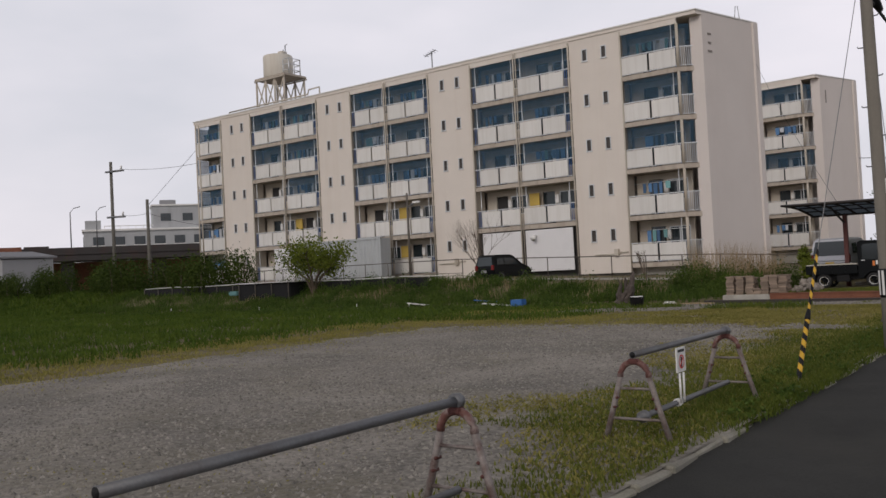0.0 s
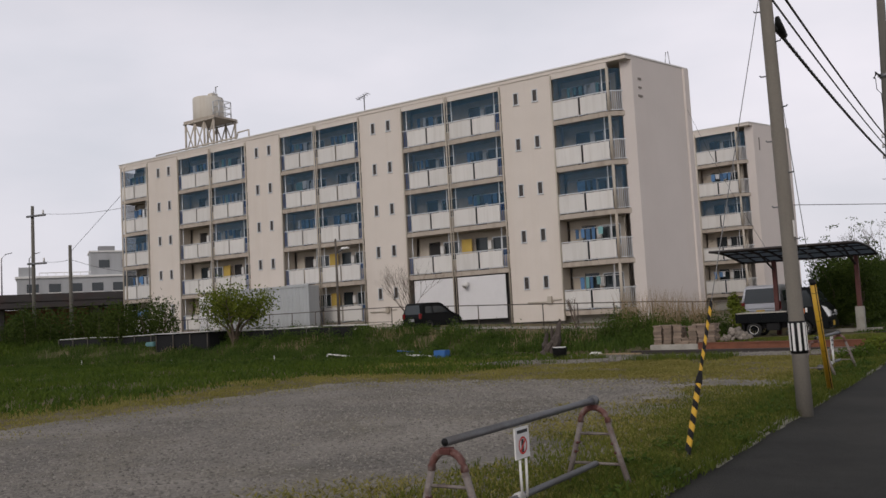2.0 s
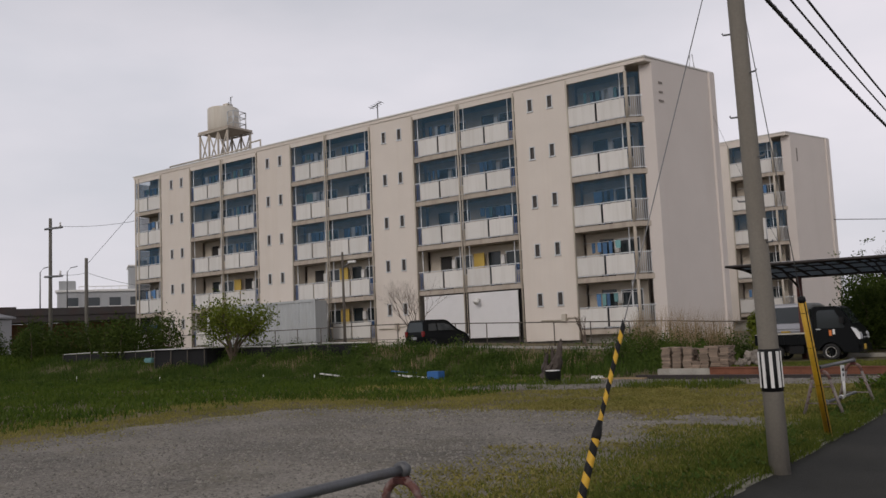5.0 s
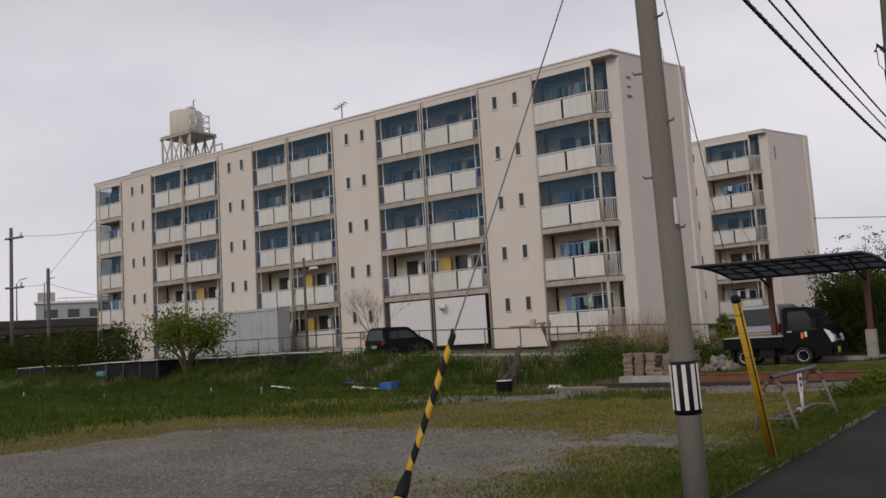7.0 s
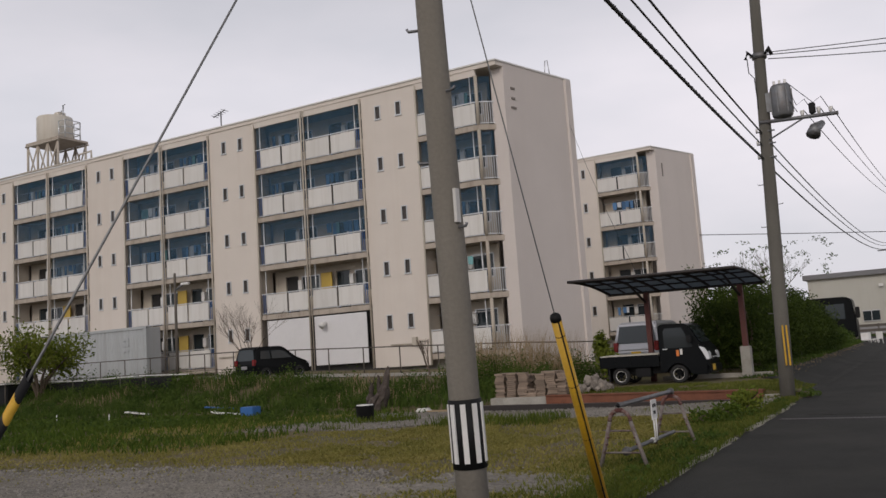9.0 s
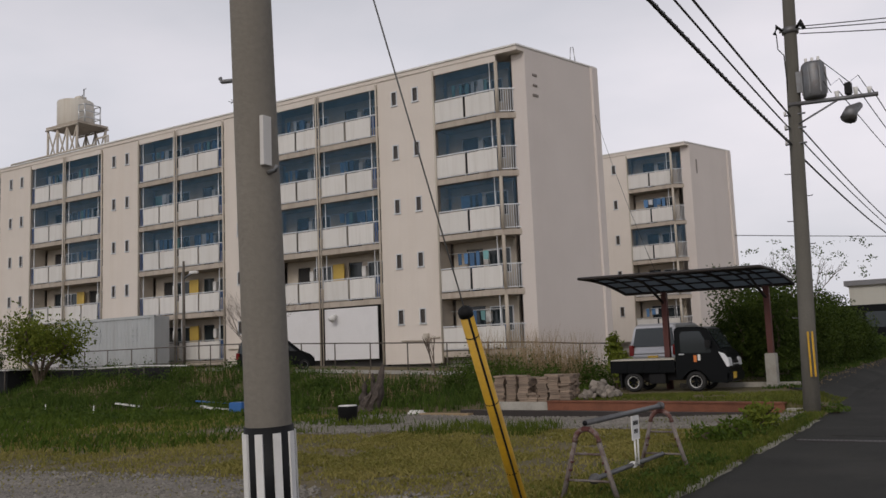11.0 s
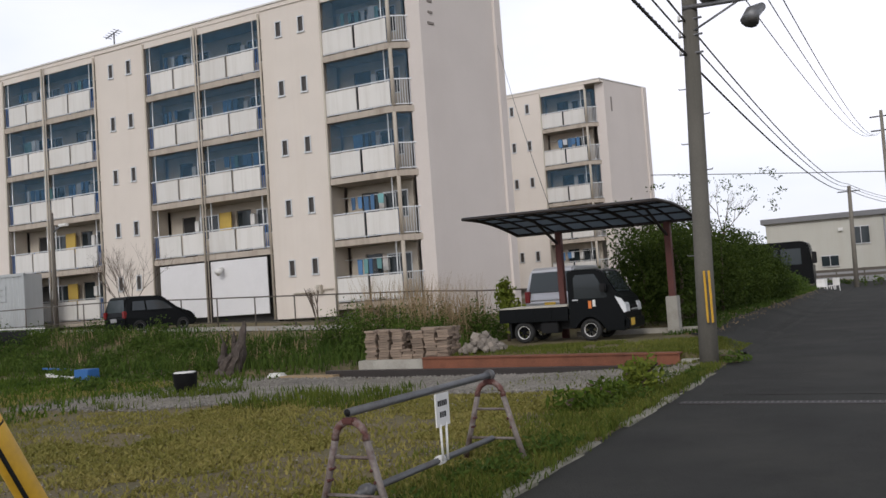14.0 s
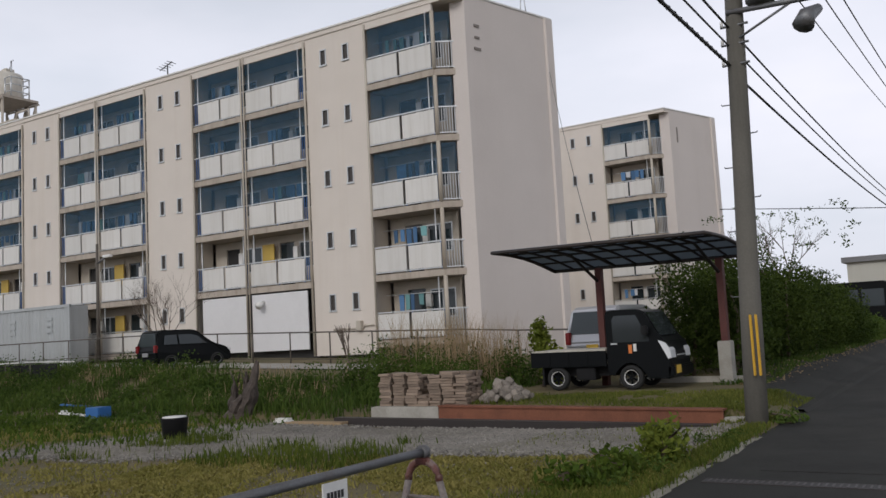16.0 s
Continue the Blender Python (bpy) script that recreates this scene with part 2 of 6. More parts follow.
M = dict(
    soil=material("soil", (0.15, 0.12, 0.06), 0.95, 0.3, 0.6, 25, 0.6, dirt=(0.075, 0.08, 0.028), dirt_amount=0.8, dirt_scale=0.5),
    gravel=material("gravel", (0.215, 0.196, 0.17), 0.95, 0.75, 0.5, 17, 1.0, dirt=(0.16, 0.14, 0.085), dirt_amount=0.6, dirt_scale=0.45),
    stones=material("gravel_stones", (0.205, 0.19, 0.168), 0.9, 0.2, 2, 60, 0.2, island=0.42),
    asphalt=material("asphalt", (0.036, 0.036, 0.033), 0.93, 0.4, 0.8, 60, 0.9, dirt=(0.062, 0.06, 0.052), dirt_amount=0.7, dirt_scale=0.5, spec=0.25),
    kerb=material("kerb_concrete", (0.26, 0.245, 0.205), 0.9, 0.2, 2.5, 50, 0.5, dirt=(0.12, 0.12, 0.06), dirt_amount=0.7, dirt_scale=2.0, objvar=0.15),
    cream=material("cream_render", (0.70, 0.637, 0.578), 0.85, 0.05, 0.8, 30, 0.1, dirt=(0.5, 0.39, 0.28), dirt_amount=0.16, dirt_scale=0.45, streak=True),
    gable=material("gable_render", (0.67, 0.61, 0.575), 0.88, 0.05, 0.5, 30, 0.12, dirt=(0.52, 0.45, 0.4), dirt_amount=0.12, dirt_scale=0.35, streak=True),
    slab=material("balcony_concrete", (0.46, 0.40, 0.34), 0.9, 0.1, 1.5, 30, 0.2, dirt=(0.22, 0.17, 0.12), dirt_amount=0.5, dirt_scale=1.4, streak=True),
    panel=material("balustrade_panel", (0.70, 0.68, 0.65), 0.5, 0.05, 1.0, 30, 0.05, dirt=(0.4, 0.36, 0.3), dirt_amount=0.3, dirt_scale=1.6, streak=True, objvar=0.06),
    alu=material("aluminium", (0.62, 0.63, 0.64), 0.4, 0.06, 2, 40, 0.0, metal=0.6),
    pipe=material("painted_pipe", (0.52, 0.47, 0.4), 0.6, 0.1, 1.2, 30, 0.05, dirt=(0.25, 0.17, 0.1), dirt_amount=0.5, dirt_scale=2.0, streak=True),
    blue=material("blue_paint", (0.06, 0.16, 0.42), 0.5, 0.1, 2, 30, 0.05),
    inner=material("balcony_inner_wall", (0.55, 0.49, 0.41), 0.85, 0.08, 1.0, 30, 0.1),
    glass=glass_material("window_glass"),
    dim_glass=glass_material("dim_glass", (0.05, 0.042, 0.036), 0.35),
    car_glass=glass_material("car_glass", (0.03, 0.036, 0.04), 0.06),
    dark=material("dark_recess", (0.035, 0.033, 0.032), 0.7, 0.2, 2, 30, 0.1),
    yellow_board=material("yellow_board", (0.55, 0.38, 0.08), 0.6, 0.1, 2, 30, 0.05),
    white_board=material("white_board", (0.74, 0.73, 0.74), 0.6, 0.04, 1, 30, 0.05, dirt=(0.5, 0.5, 0.5), dirt_amount=0.25, dirt_scale=1.0),
    white=material("white_paint", (0.78, 0.77, 0.75), 0.5, 0.06, 2, 30, 0.05, dirt=(0.4, 0.36, 0.3), dirt_amount=0.3, dirt_scale=2.5),
    net=net_material("blue_net", (0.025, 0.085, 0.15), 0.5),
    tank=material("tank_frp", (0.66, 0.62, 0.55), 0.6, 0.06, 1, 30, 0.05, dirt=(0.4, 0.3, 0.2), dirt_amount=0.4, dirt_scale=1.0, streak=True),
    roofing=material("roof_felt", (0.3, 0.29, 0.28), 0.9, 0.15, 1, 30, 0.3),
    pole=material("pole_concrete", (0.22, 0.2, 0.17), 0.9, 0.12, 1.5, 40, 0.3, dirt=(0.14, 0.125, 0.1), dirt_amount=0.5, dirt_scale=0.9, streak=True),
    pole_dark=material("dark_pole_concrete", (0.145, 0.136, 0.118), 0.92, 0.14, 1.5, 40, 0.3, dirt=(0.07, 0.066, 0.055), dirt_amount=0.6, dirt_scale=0.9, streak=True),
    mark=material("faded_mark_paint", (0.24, 0.21, 0.19), 0.85, 0.2, 6, 40, 0.1),
    black=material("black_plastic", (0.013, 0.013, 0.014), 0.6, 0.2, 5, 60, 0.1, spec=0.2),
    yellow=material("yellow_plastic", (0.62, 0.36, 0.02), 0.5, 0.12, 4, 40, 0.1, dirt=(0.25, 0.15, 0.03), dirt_amount=0.5, dirt_scale=3.0),
    steel=material("galvanised_steel", (0.2, 0.205, 0.215), 0.5, 0.2, 3, 60, 0.1, metal=0.5, dirt=(0.16, 0.12, 0.1), dirt_amount=0.5, dirt_scale=5.0),
    wire=material("wire", (0.03, 0.03, 0.03), 0.6, 0.1, 2, 30, 0.0),
    guy=material("guy_strand", (0.22, 0.22, 0.22), 0.5, 0.1, 2, 30, 0.0, metal=0.5),
    rust=material("rusty_steel", (0.21, 0.08, 0.045), 0.85, 0.25, 2.5, 50, 0.4, dirt=(0.1, 0.04, 0.025), dirt_amount=0.7, dirt_scale=1.6),
    red_rust=material("red_primer", (0.1, 0.03, 0.025), 0.7, 0.2, 2.5, 50, 0.2, dirt=(0.08, 0.035, 0.03), dirt_amount=0.6, dirt_scale=3),
    tube_steel=material("weathered_tube", (0.15, 0.153, 0.16), 0.5, 0.2, 3, 60, 0.1, metal=0.4, dirt=(0.1, 0.08, 0.07), dirt_amount=0.6, dirt_scale=5.0),
    arch_paint=material("chipped_red_paint", (0.14, 0.058, 0.048), 0.65, 0.25, 5, 60, 0.3, dirt=(0.3, 0.26, 0.24), dirt_amount=0.9, dirt_scale=14.0),
    horse=material("worn_trestle_paint", (0.23, 0.2, 0.185), 0.6, 0.25, 6, 60, 0.2, metal=0.2, dirt=(0.09, 0.04, 0.032), dirt_amount=1.0, dirt_scale=9.0),
    car_black=material("black_car_paint", (0.008, 0.009, 0.01), 0.3, 0.1, 1, 30, 0.0, spec=0.1),
    car_silver=material("silver_car_paint", (0.5, 0.5, 0.52), 0.3, 0.05, 1, 30, 0.0, metal=0.5),
    tyre=material("tyre_rubber", (0.02, 0.02, 0.02), 0.85, 0.2, 5, 60, 0.2),
    bed=material("truck_bed_floor", (0.5, 0.47, 0.41), 0.7, 0.2, 4, 50, 0.2),
    lamp=material("lamp_lens", (0.75, 0.76, 0.78), 0.15, 0.05, 3, 30, 0.0),
    tail=material("red_lens", (0.2, 0.015, 0.015), 0.25, 0.05, 3, 30, 0.0),
    plate=material("yellow_plate", (0.65, 0.42, 0.05), 0.5, 0.05, 3, 30, 0.0),
    orange=material("orange_decal", (0.7, 0.2, 0.04), 0.5, 0.05, 3, 30, 0.0),
    brick=material("old_brick", (0.28, 0.215, 0.165), 0.92, 0.2, 4, 50, 0.5, dirt=(0.18, 0.14, 0.11), dirt_amount=0.6, dirt_scale=3.0, objvar=0.3),
    rock=material("rubble_stone", (0.25, 0.22, 0.19), 0.95, 0.25, 4, 40, 0.6, dirt=(0.2, 0.17, 0.13), dirt_amount=0.6, dirt_scale=4.0, objvar=0.3),
    concrete=material("concrete", (0.4, 0.38, 0.34), 0.92, 0.15, 1.5, 40, 0.3, dirt=(0.2, 0.18, 0.14), dirt_amount=0.6, dirt_scale=2.0, objvar=0.1),
    canopy=sheet_material("carport_sheet", (0.34, 0.38, 0.42)),
    frame_dark=material("dark_bronze_frame", (0.035, 0.028, 0.026), 0.5, 0.15, 2, 40, 0.05),
    bark=material("bark", (0.12, 0.09, 0.065), 0.95, 0.3, 6, 40, 0.7),
    stump=material("rotten_stump", (0.075, 0.06, 0.052), 0.95, 0.4, 7, 45, 0.8, dirt=(0.17, 0.14, 0.12), dirt_amount=0.7, dirt_scale=6.0),
    deadwood=material("weathered_wood", (0.13, 0.1, 0.08), 0.95, 0.3, 6, 40, 0.7),
    leaf=leaf_material("tree_leaf", (0.06, 0.095, 0.013), (0.21, 0.24, 0.04)),
    leaf_dark=leaf_material("hedge_leaf", (0.022, 0.042, 0.008), (0.075, 0.105, 0.02)),
    weed=leaf_material("weed_leaf", (0.03, 0.062, 0.012), (0.1, 0.145, 0.028)),
    grass=leaf_material("grass_blade", (0.036, 0.075, 0.01), (0.105, 0.145, 0.022)),
    turf=leaf_material("turf_blade", (0.04, 0.07, 0.011), (0.125, 0.15, 0.026)),
    short=leaf_material("short_grass_blade", (0.15, 0.154, 0.032), (0.335, 0.285, 0.095)),
    verge=leaf_material("verge_blade", (0.06, 0.088, 0.014), (0.19, 0.195, 0.045)),
    dry=leaf_material("dry_stalk", (0.28, 0.2, 0.11), (0.42, 0.32, 0.2)),
    container=material("container_steel", (0.42, 0.44, 0.45), 0.6, 0.06, 1, 30, 0.05, dirt=(0.25, 0.24, 0.23), dirt_amount=0.3, dirt_scale=1.0, streak=True),
    fence=material("fence_paint", (0.11, 0.095, 0.08), 0.7, 0.2, 3, 40, 0.1),
    blue_plastic=material("blue_plastic", (0.04, 0.14, 0.38), 0.4, 0.1, 3, 30, 0.0),
    # near-black base holds the viaduct's shade; the reddish blotches are rust
    viaduct=material("shaded_viaduct_concrete", (0.045, 0.04, 0.04), 0.9, 0.15, 0.4, 10, 0.1, dirt=(0.07, 0.035, 0.028), dirt_amount=0.6, dirt_scale=0.3),
    warehouse=material("warehouse_cladding", (0.52, 0.51, 0.46), 0.7, 0.05, 0.5, 20, 0.05, dirt=(0.4, 0.35, 0.28), dirt_amount=0.3, dirt_scale=0.4, streak=True),
    grey_roof=material("grey_roof", (0.2, 0.2, 0.21), 0.7, 0.1, 0.5, 20, 0.05),
    pale_wall=material("pale_wall", (0.42, 0.43, 0.44), 0.8, 0.08, 0.3, 10, 0.05, dirt=(0.25, 0.25, 0.26), dirt_amount=0.4, dirt_scale=0.25, streak=True),
    far_wall=material("far_wall", (0.3, 0.3, 0.31), 0.8, 0.08, 0.3, 10, 0.05),
    cloth_blue=material("blue_laundry", (0.08, 0.17, 0.32), 0.9, 0.2, 3, 30, 0.1, objvar=0.4),
    cloth_white=material("pale_laundry", (0.6, 0.62, 0.65), 0.9, 0.1, 3, 30, 0.1, objvar=0.3),
    cloth_teal=material("teal_laundry", (0.16, 0.33, 0.34), 0.9, 0.1, 3, 30, 0.1, objvar=0.3),
    timber=material("plank_wood", (0.36, 0.26, 0.15), 0.85, 0.2, 3, 40, 0.3),
    red=material("red_sign_paint", (0.55, 0.05, 0.04), 0.6, 0.1, 5, 40, 0.0),
    ink=material("sign_ink", (0.03, 0.03, 0.03), 0.7, 0.1, 5, 40, 0.0),
)


# ---------- mesh helpers ----------
def box(bm, x0, x1, y0, y1, z0, z1, shear=0.0, m=None):
    """An axis-aligned box; shear slides x with y; m places it."""
    vs = []
    for z in (z0, z1):
        for x, y in ((x0, y0), (x1, y0), (x1, y1), (x0, y1)):
            v = Vector((x + shear * y, y, z))
            vs.append(bm.verts.new(m @ v if m else v))
    for q in ((0, 3, 2, 1), (4, 5, 6, 7), (0, 1, 5, 4), (1, 2, 6, 5), (2, 3, 7, 6), (3, 0, 4, 7)):
        bm.faces.new([vs[i] for i in q])
    return vs


def tube(bm, pts, r, seg=8, cap=True):
    """A round tube through points; r a number or one radius a point."""
    rs = r if isinstance(r, (list, tuple)) else [r] * len(pts)
    pts = [Vector(p) for p in pts]
    rings = []
    for i, p in enumerate(pts):
        d = (pts[min(i + 1, len(pts) - 1)] - pts[max(i - 1, 0)]).normalized()
        a = d.cross(Vector((0, 0, 1)) if abs(d.z) < 0.9 else Vector((1, 0, 0))).normalized()
        b = d.cross(a)
        rings.append([bm.verts.new(p + rs[i] * (math.cos(2 * math.pi * k / seg) * a + math.sin(2 * math.pi * k / seg) * b)) for k in range(seg)])
    for r0, r1 in zip(rings, rings[1:]):
        for k in range(seg):
            bm.faces.new((r0[k], r0[(k + 1) % seg], r1[(k + 1) % seg], r1[k]))
    if cap:
        bm.faces.new(rings[0][::-1])
        bm.faces.new(rings[-1])


def prism(bm, outline, y0, y1, m=None):
    """A solid from an outline in x and z, between two y."""
    a = [Vector((x, y0, z)) for x, z in outline]
    b = [Vector((x, y1, z)) for x, z in outline]
    a = [bm.verts.new(m @ v if m else v) for v in a]
    b = [bm.verts.new(m @ v if m else v) for v in b]
    n = len(a)
    bm.faces.new(a)
    bm.faces.new(b[::-1])
    for i in range(n):
        bm.faces.new((a[i], b[i], b[(i + 1) % n], a[(i + 1) % n]))


def part(name, bm, mat, parent=None, label="", smooth=False, bevel=0.0):
    """Links a bmesh as one mesh object under a thing or part."""
    me = bpy.data.meshes.new(name)
    if bevel:
        bmesh.ops.bevel(bm, geom=bm.edges[:], offset=bevel, segments=2, affect='EDGES', clamp_overlap=True)
    bmesh.ops.recalc_face_normals(bm, faces=bm.faces[:])
    if smooth:
        for f in bm.faces:
            f.smooth = True
    bm.to_mesh(me)
    bm.free()
    me.materials.append(M[mat])
    ob = new(name, me)
    ob.parent = parent
    if label:
        ob["label"] = label
    return ob


def share(name, src, parent, m):
    """Another object on the mesh of src."""
    ob = new(name, src.data)
    ob.parent = parent
    ob.matrix_basis = m
    return ob


def bx(name, mat, parent, *dims, label="", bevel=0.0, shear=0.0):
    bm = bmesh.new()
    box(bm, *dims, shear=shear)
    return part(name, bm, mat, parent, label, bevel=bevel)


def tb(name, mat, parent, pts, r, seg=8, label="", smooth=True):
    bm = bmesh.new()
    tube(bm, pts, r, seg)
    return part(name, bm, mat, parent, label, smooth=smooth)


def thing(name, label, category, group="", kind="", at=(0, 0, 0)):
    ob = new(name)
    ob.empty_display_size = 0.2
    ob.location = at
    return tagged(ob, label, category, group, kind)


def pydata(name, verts, faces, mat, label="", category="", kind="", parent=None):
    me = bpy.data.meshes.new(name)
    me.from_pydata(verts, [], faces)
    me.materials.append(M[mat])
    ob = new(name, me)
    ob.parent = parent
    return tagged(ob, label, category, "", kind)


# ---------- ground ----------
KERB_X = 13.3


def smooth_step(a, b, v):
    t = min(max((v - a) / (b - a), 0.0), 1.0)
    return t * t * (3 - 2 * t)


def rich(x, y, s=0.8, o=0.0):
    return noise.noise(Vector((x * s, y * s, o))) + 0.5 * noise.noise(Vector((x * s * 3, y * s * 3, o + 5)))


def height(x, y):
    """The lie of the land: the flat lot, a low weedy bank behind it and the made-up ground round the flats."""
    top = 0.62 - 0.032 * min(max(x, -14.0), 5.0)
    bank = smooth_step(-12.5, -7.6, y) * top
    low = smooth_step(2.5, 6.5, x)
    terrace = smooth_step(-13.3, -13.15, y + 0.13 * (x - 6.8)) * smooth_step(4.9, 5.2, x) * 0.17
    h = bank * (1 - low) + terrace * low * (1 - smooth_step(12.6, 13.25, x))
    h += 0.2 * low * smooth_step(-8, -5, y) * (1 - smooth_step(11.5, 13.0, x))
    if y < -10:
        h += 0.05 * noise.noise(Vector((x * 0.3, y * 0.3, 0))) * (1 - smooth_step(10.5, 12.5, x))
    h -= 0.26 * smooth_step(-14.35, -14.15, y + 0.13 * (x - 6.8)) * (1 - smooth_step(-13.3, -13.15, y + 0.13 * (x - 6.8))) * smooth_step(4.6, 5.0, x) * (1 - smooth_step(12.3, 12.6, x))
    h -= 0.14 * smooth_step(-19, -15, y) * smooth_step(13.0, 7.0, x) * (1 - smooth_step(-13.25, -12.8, y))
    return h


def axis(segments):
    out = []
    for a, b, s in segments:
        n = max(1, round((b - a) / s))
        out += [a + (b - a) * i / n for i in range(n)]
    return out + [segments[-1][1]]


gx = axis([(-2500, -300, 440), (-300, -60, 30), (-60, -14, 1.2), (-14, 4.8, 0.4), (4.8, 5.3, 0.1), (5.3, 13.3, 0.35), (13.3, 13.44, 0.14), (13.44, 20, 1.5), (20, 60, 10), (60, 300, 60), (300, 2500, 440)])
gy = axis([(-2500, -300, 440), (-300, -60, 30), (-60, -46, 2), (-46, -15.6, 0.5), (-15.6, -13, 0.1), (-13, 2, 0.4), (2, 60, 6), (60, 300, 60), (300, 2500, 440)])
gv = [(x, y, height(x, y) - (0.06 if x > KERB_X + 0.05 else 0.0)) for y in gy for x in gx]
gf = [(j * len(gx) + i, j * len(gx) + i + 1, (j + 1) * len(gx) + i + 1, (j + 1) * len(gx) + i) for j in range(len(gy) - 1) for i in range(len(gx) - 1)]
pydata("ground", gv, gf, "soil", "bare brown soil under grass and weeds", "ground", "structure")

bx("road", "asphalt", None, KERB_X - 0.12, 21.0, -120, 120, -0.3, -0.03)
tagged(bpy.data.objects["road"], "narrow dark grey worn asphalt lane", "road", "", "structure")


def gravel_edge(x, y):
    """Positive inside the gravelled yard."""
    wob = 1.0 * noise.noise(Vector((x * 0.35, y * 0.35, 3.1))) + 0.5 * noise.noise(Vector((x * 1.1, y * 1.1, 7.7)))
    a = x - 0.9
    b = -25.0 - y + 0.25 * min(x - 5, 0)
    return min(a, b) + wob


def sheet(name, x0, x1, y0, y1, step, inside, lift, mat, label):
    """A thin laid layer over the ground wherever inside() is positive, with an uneven edge."""
    nx, ny = round((x1 - x0) / step), round((y1 - y0) / step)
    idx, vs, fs = {}, [], []
    for j in range(ny):
        for i in range(nx):
            if inside(x0 + (i + 0.5) * step, y0 + (j + 0.5) * step) > 0:
                q = []
                for a, b in ((i, j), (i + 1, j), (i + 1, j + 1), (i, j + 1)):
                    if (a, b) not in idx:
                        px, py = x0 + a * step, y0 + b * step
                        idx[a, b] = len(vs)
                        vs.append((px, py, height(px, py) - 0.015 + min(max(inside(px, py) / 0.8, 0.0), 1.0) * (lift + 0.015)))
                    q.append(idx[a, b])
                fs.append(q)
    return pydata(name, vs, fs, mat, label, "gravel", "structure")


sheet("gravel_yard", -4, 13.4, -60, -22, 0.2, gravel_edge, 0.02, "gravel", "loose grey gravel over a vacant yard")


def track_edge(x, y):
    wob = 0.5 * noise.noise(Vector((x * 0.5, y * 0.5, 1.2)))
    return min(y + 19.0 + 0.25 * (x - 8.5) * -1 + wob, -14.05 - y, 13.2 - x, x - 1.5 + wob)


sheet("gravel_track", 0, 13.2, -22, -13.8, 0.15, track_edge, 0.02, "gravel", "pale crushed stone along a shallow ditch")

# ---------- apartment blocks ----------
SH = 0.281          # the blocks' ends run askew to their fronts
FLOORS = [1.45 + 2.6 * i for i in range(5)]
ROOF_Z = 14.5
BACK_Y = 1.15
SOLID = [(-38.9, -35.5), (-28.25, -25.05), (-18.05, -14.8), (-7.7, -4.55)]
DOUBLE = [(-35.5, -31.85, -28.25), (-25.05, -21.75, -18.05), (-14.8, -11.4, -7.7)]
ENDS = [(-42.2, -38.9), (-4.55, -1.2)]


def window_unit(parent, x, z, w=0.34, h=0.72):
    """A narrow toilet window set into a panel's face."""
    win = new("window")
    win.location = (x, 0, z)
    win.parent = parent
    t = 0.045
    bm = bmesh.new()
    box(bm, -w / 2, w / 2, -0.035, 0.02, h / 2 - t, h / 2)
    box(bm, -w / 2 - 0.03, w / 2 + 0.03, -0.06, 0.02, -h / 2 - 0.02, -h / 2 + t)
    box(bm, -w / 2, -w / 2 + t, -0.035, 0.02, -h / 2 + t, h / 2 - t)
    box(bm, w / 2 - t, w / 2, -0.035, 0.02, -h / 2 + t, h / 2 - t)
    part("frame", bm, "alu", win)
    bx("pane", "dim_glass", win, -w / 2 + t, w / 2 - t, 0.035, 0.05, -h / 2 + t, h / 2 - t)
    return win


def solid_bay(house, x0, x1, zb):
    """A plain rendered bay with two narrow windows on each storey; the openings go through its face."""
    w, h = 0.34, 0.72
    xs = [x1 - 2.17, x1 - 0.97]
    bm = bmesh.new()
    cols = [x0, xs[0] - w / 2, xs[0] + w / 2, xs[1] - w / 2, xs[1] + w / 2, x1]
    rows = [zb]
    for fz in FLOORS:
        rows += [fz + 1.66 - h / 2, fz + 1.66 + h / 2]
    rows.append(ROOF_Z - 0.003)
    for j in range(len(rows) - 1):
        for i in range(5):
            if not (j % 2 == 1 and i in (1, 3)):
                box(bm, cols[i], cols[i + 1], 0, 0.14, rows[j], rows[j + 1])
    bmesh.ops.remove_doubles(bm, verts=bm.verts[:], dist=0.0005)
    inner = {}
    for f in bm.faces:
        inner.setdefault(tuple(round(c, 3) for c in f.calc_center_median()), []).append(f)
    bmesh.ops.delete(bm, geom=[f for fs in inner.values() if len(fs) > 1 for f in fs], context='FACES_ONLY')
    wall = part("wall_panel", bm, "cream", house, "cream rendered wall with rust streaks")
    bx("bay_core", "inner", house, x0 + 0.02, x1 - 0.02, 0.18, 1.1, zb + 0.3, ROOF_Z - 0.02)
    for fz in FLOORS:
        for x in xs:
            window_unit(house, x, fz + 1.66)
    for x in (x0 - 0.06, x1 + 0.06):
        pts = [(x, -0.06, zb), (x, -0.06, ROOF_Z - 0.1)]
        tb("drain_pipe", "pipe", house, pts, 0.05)


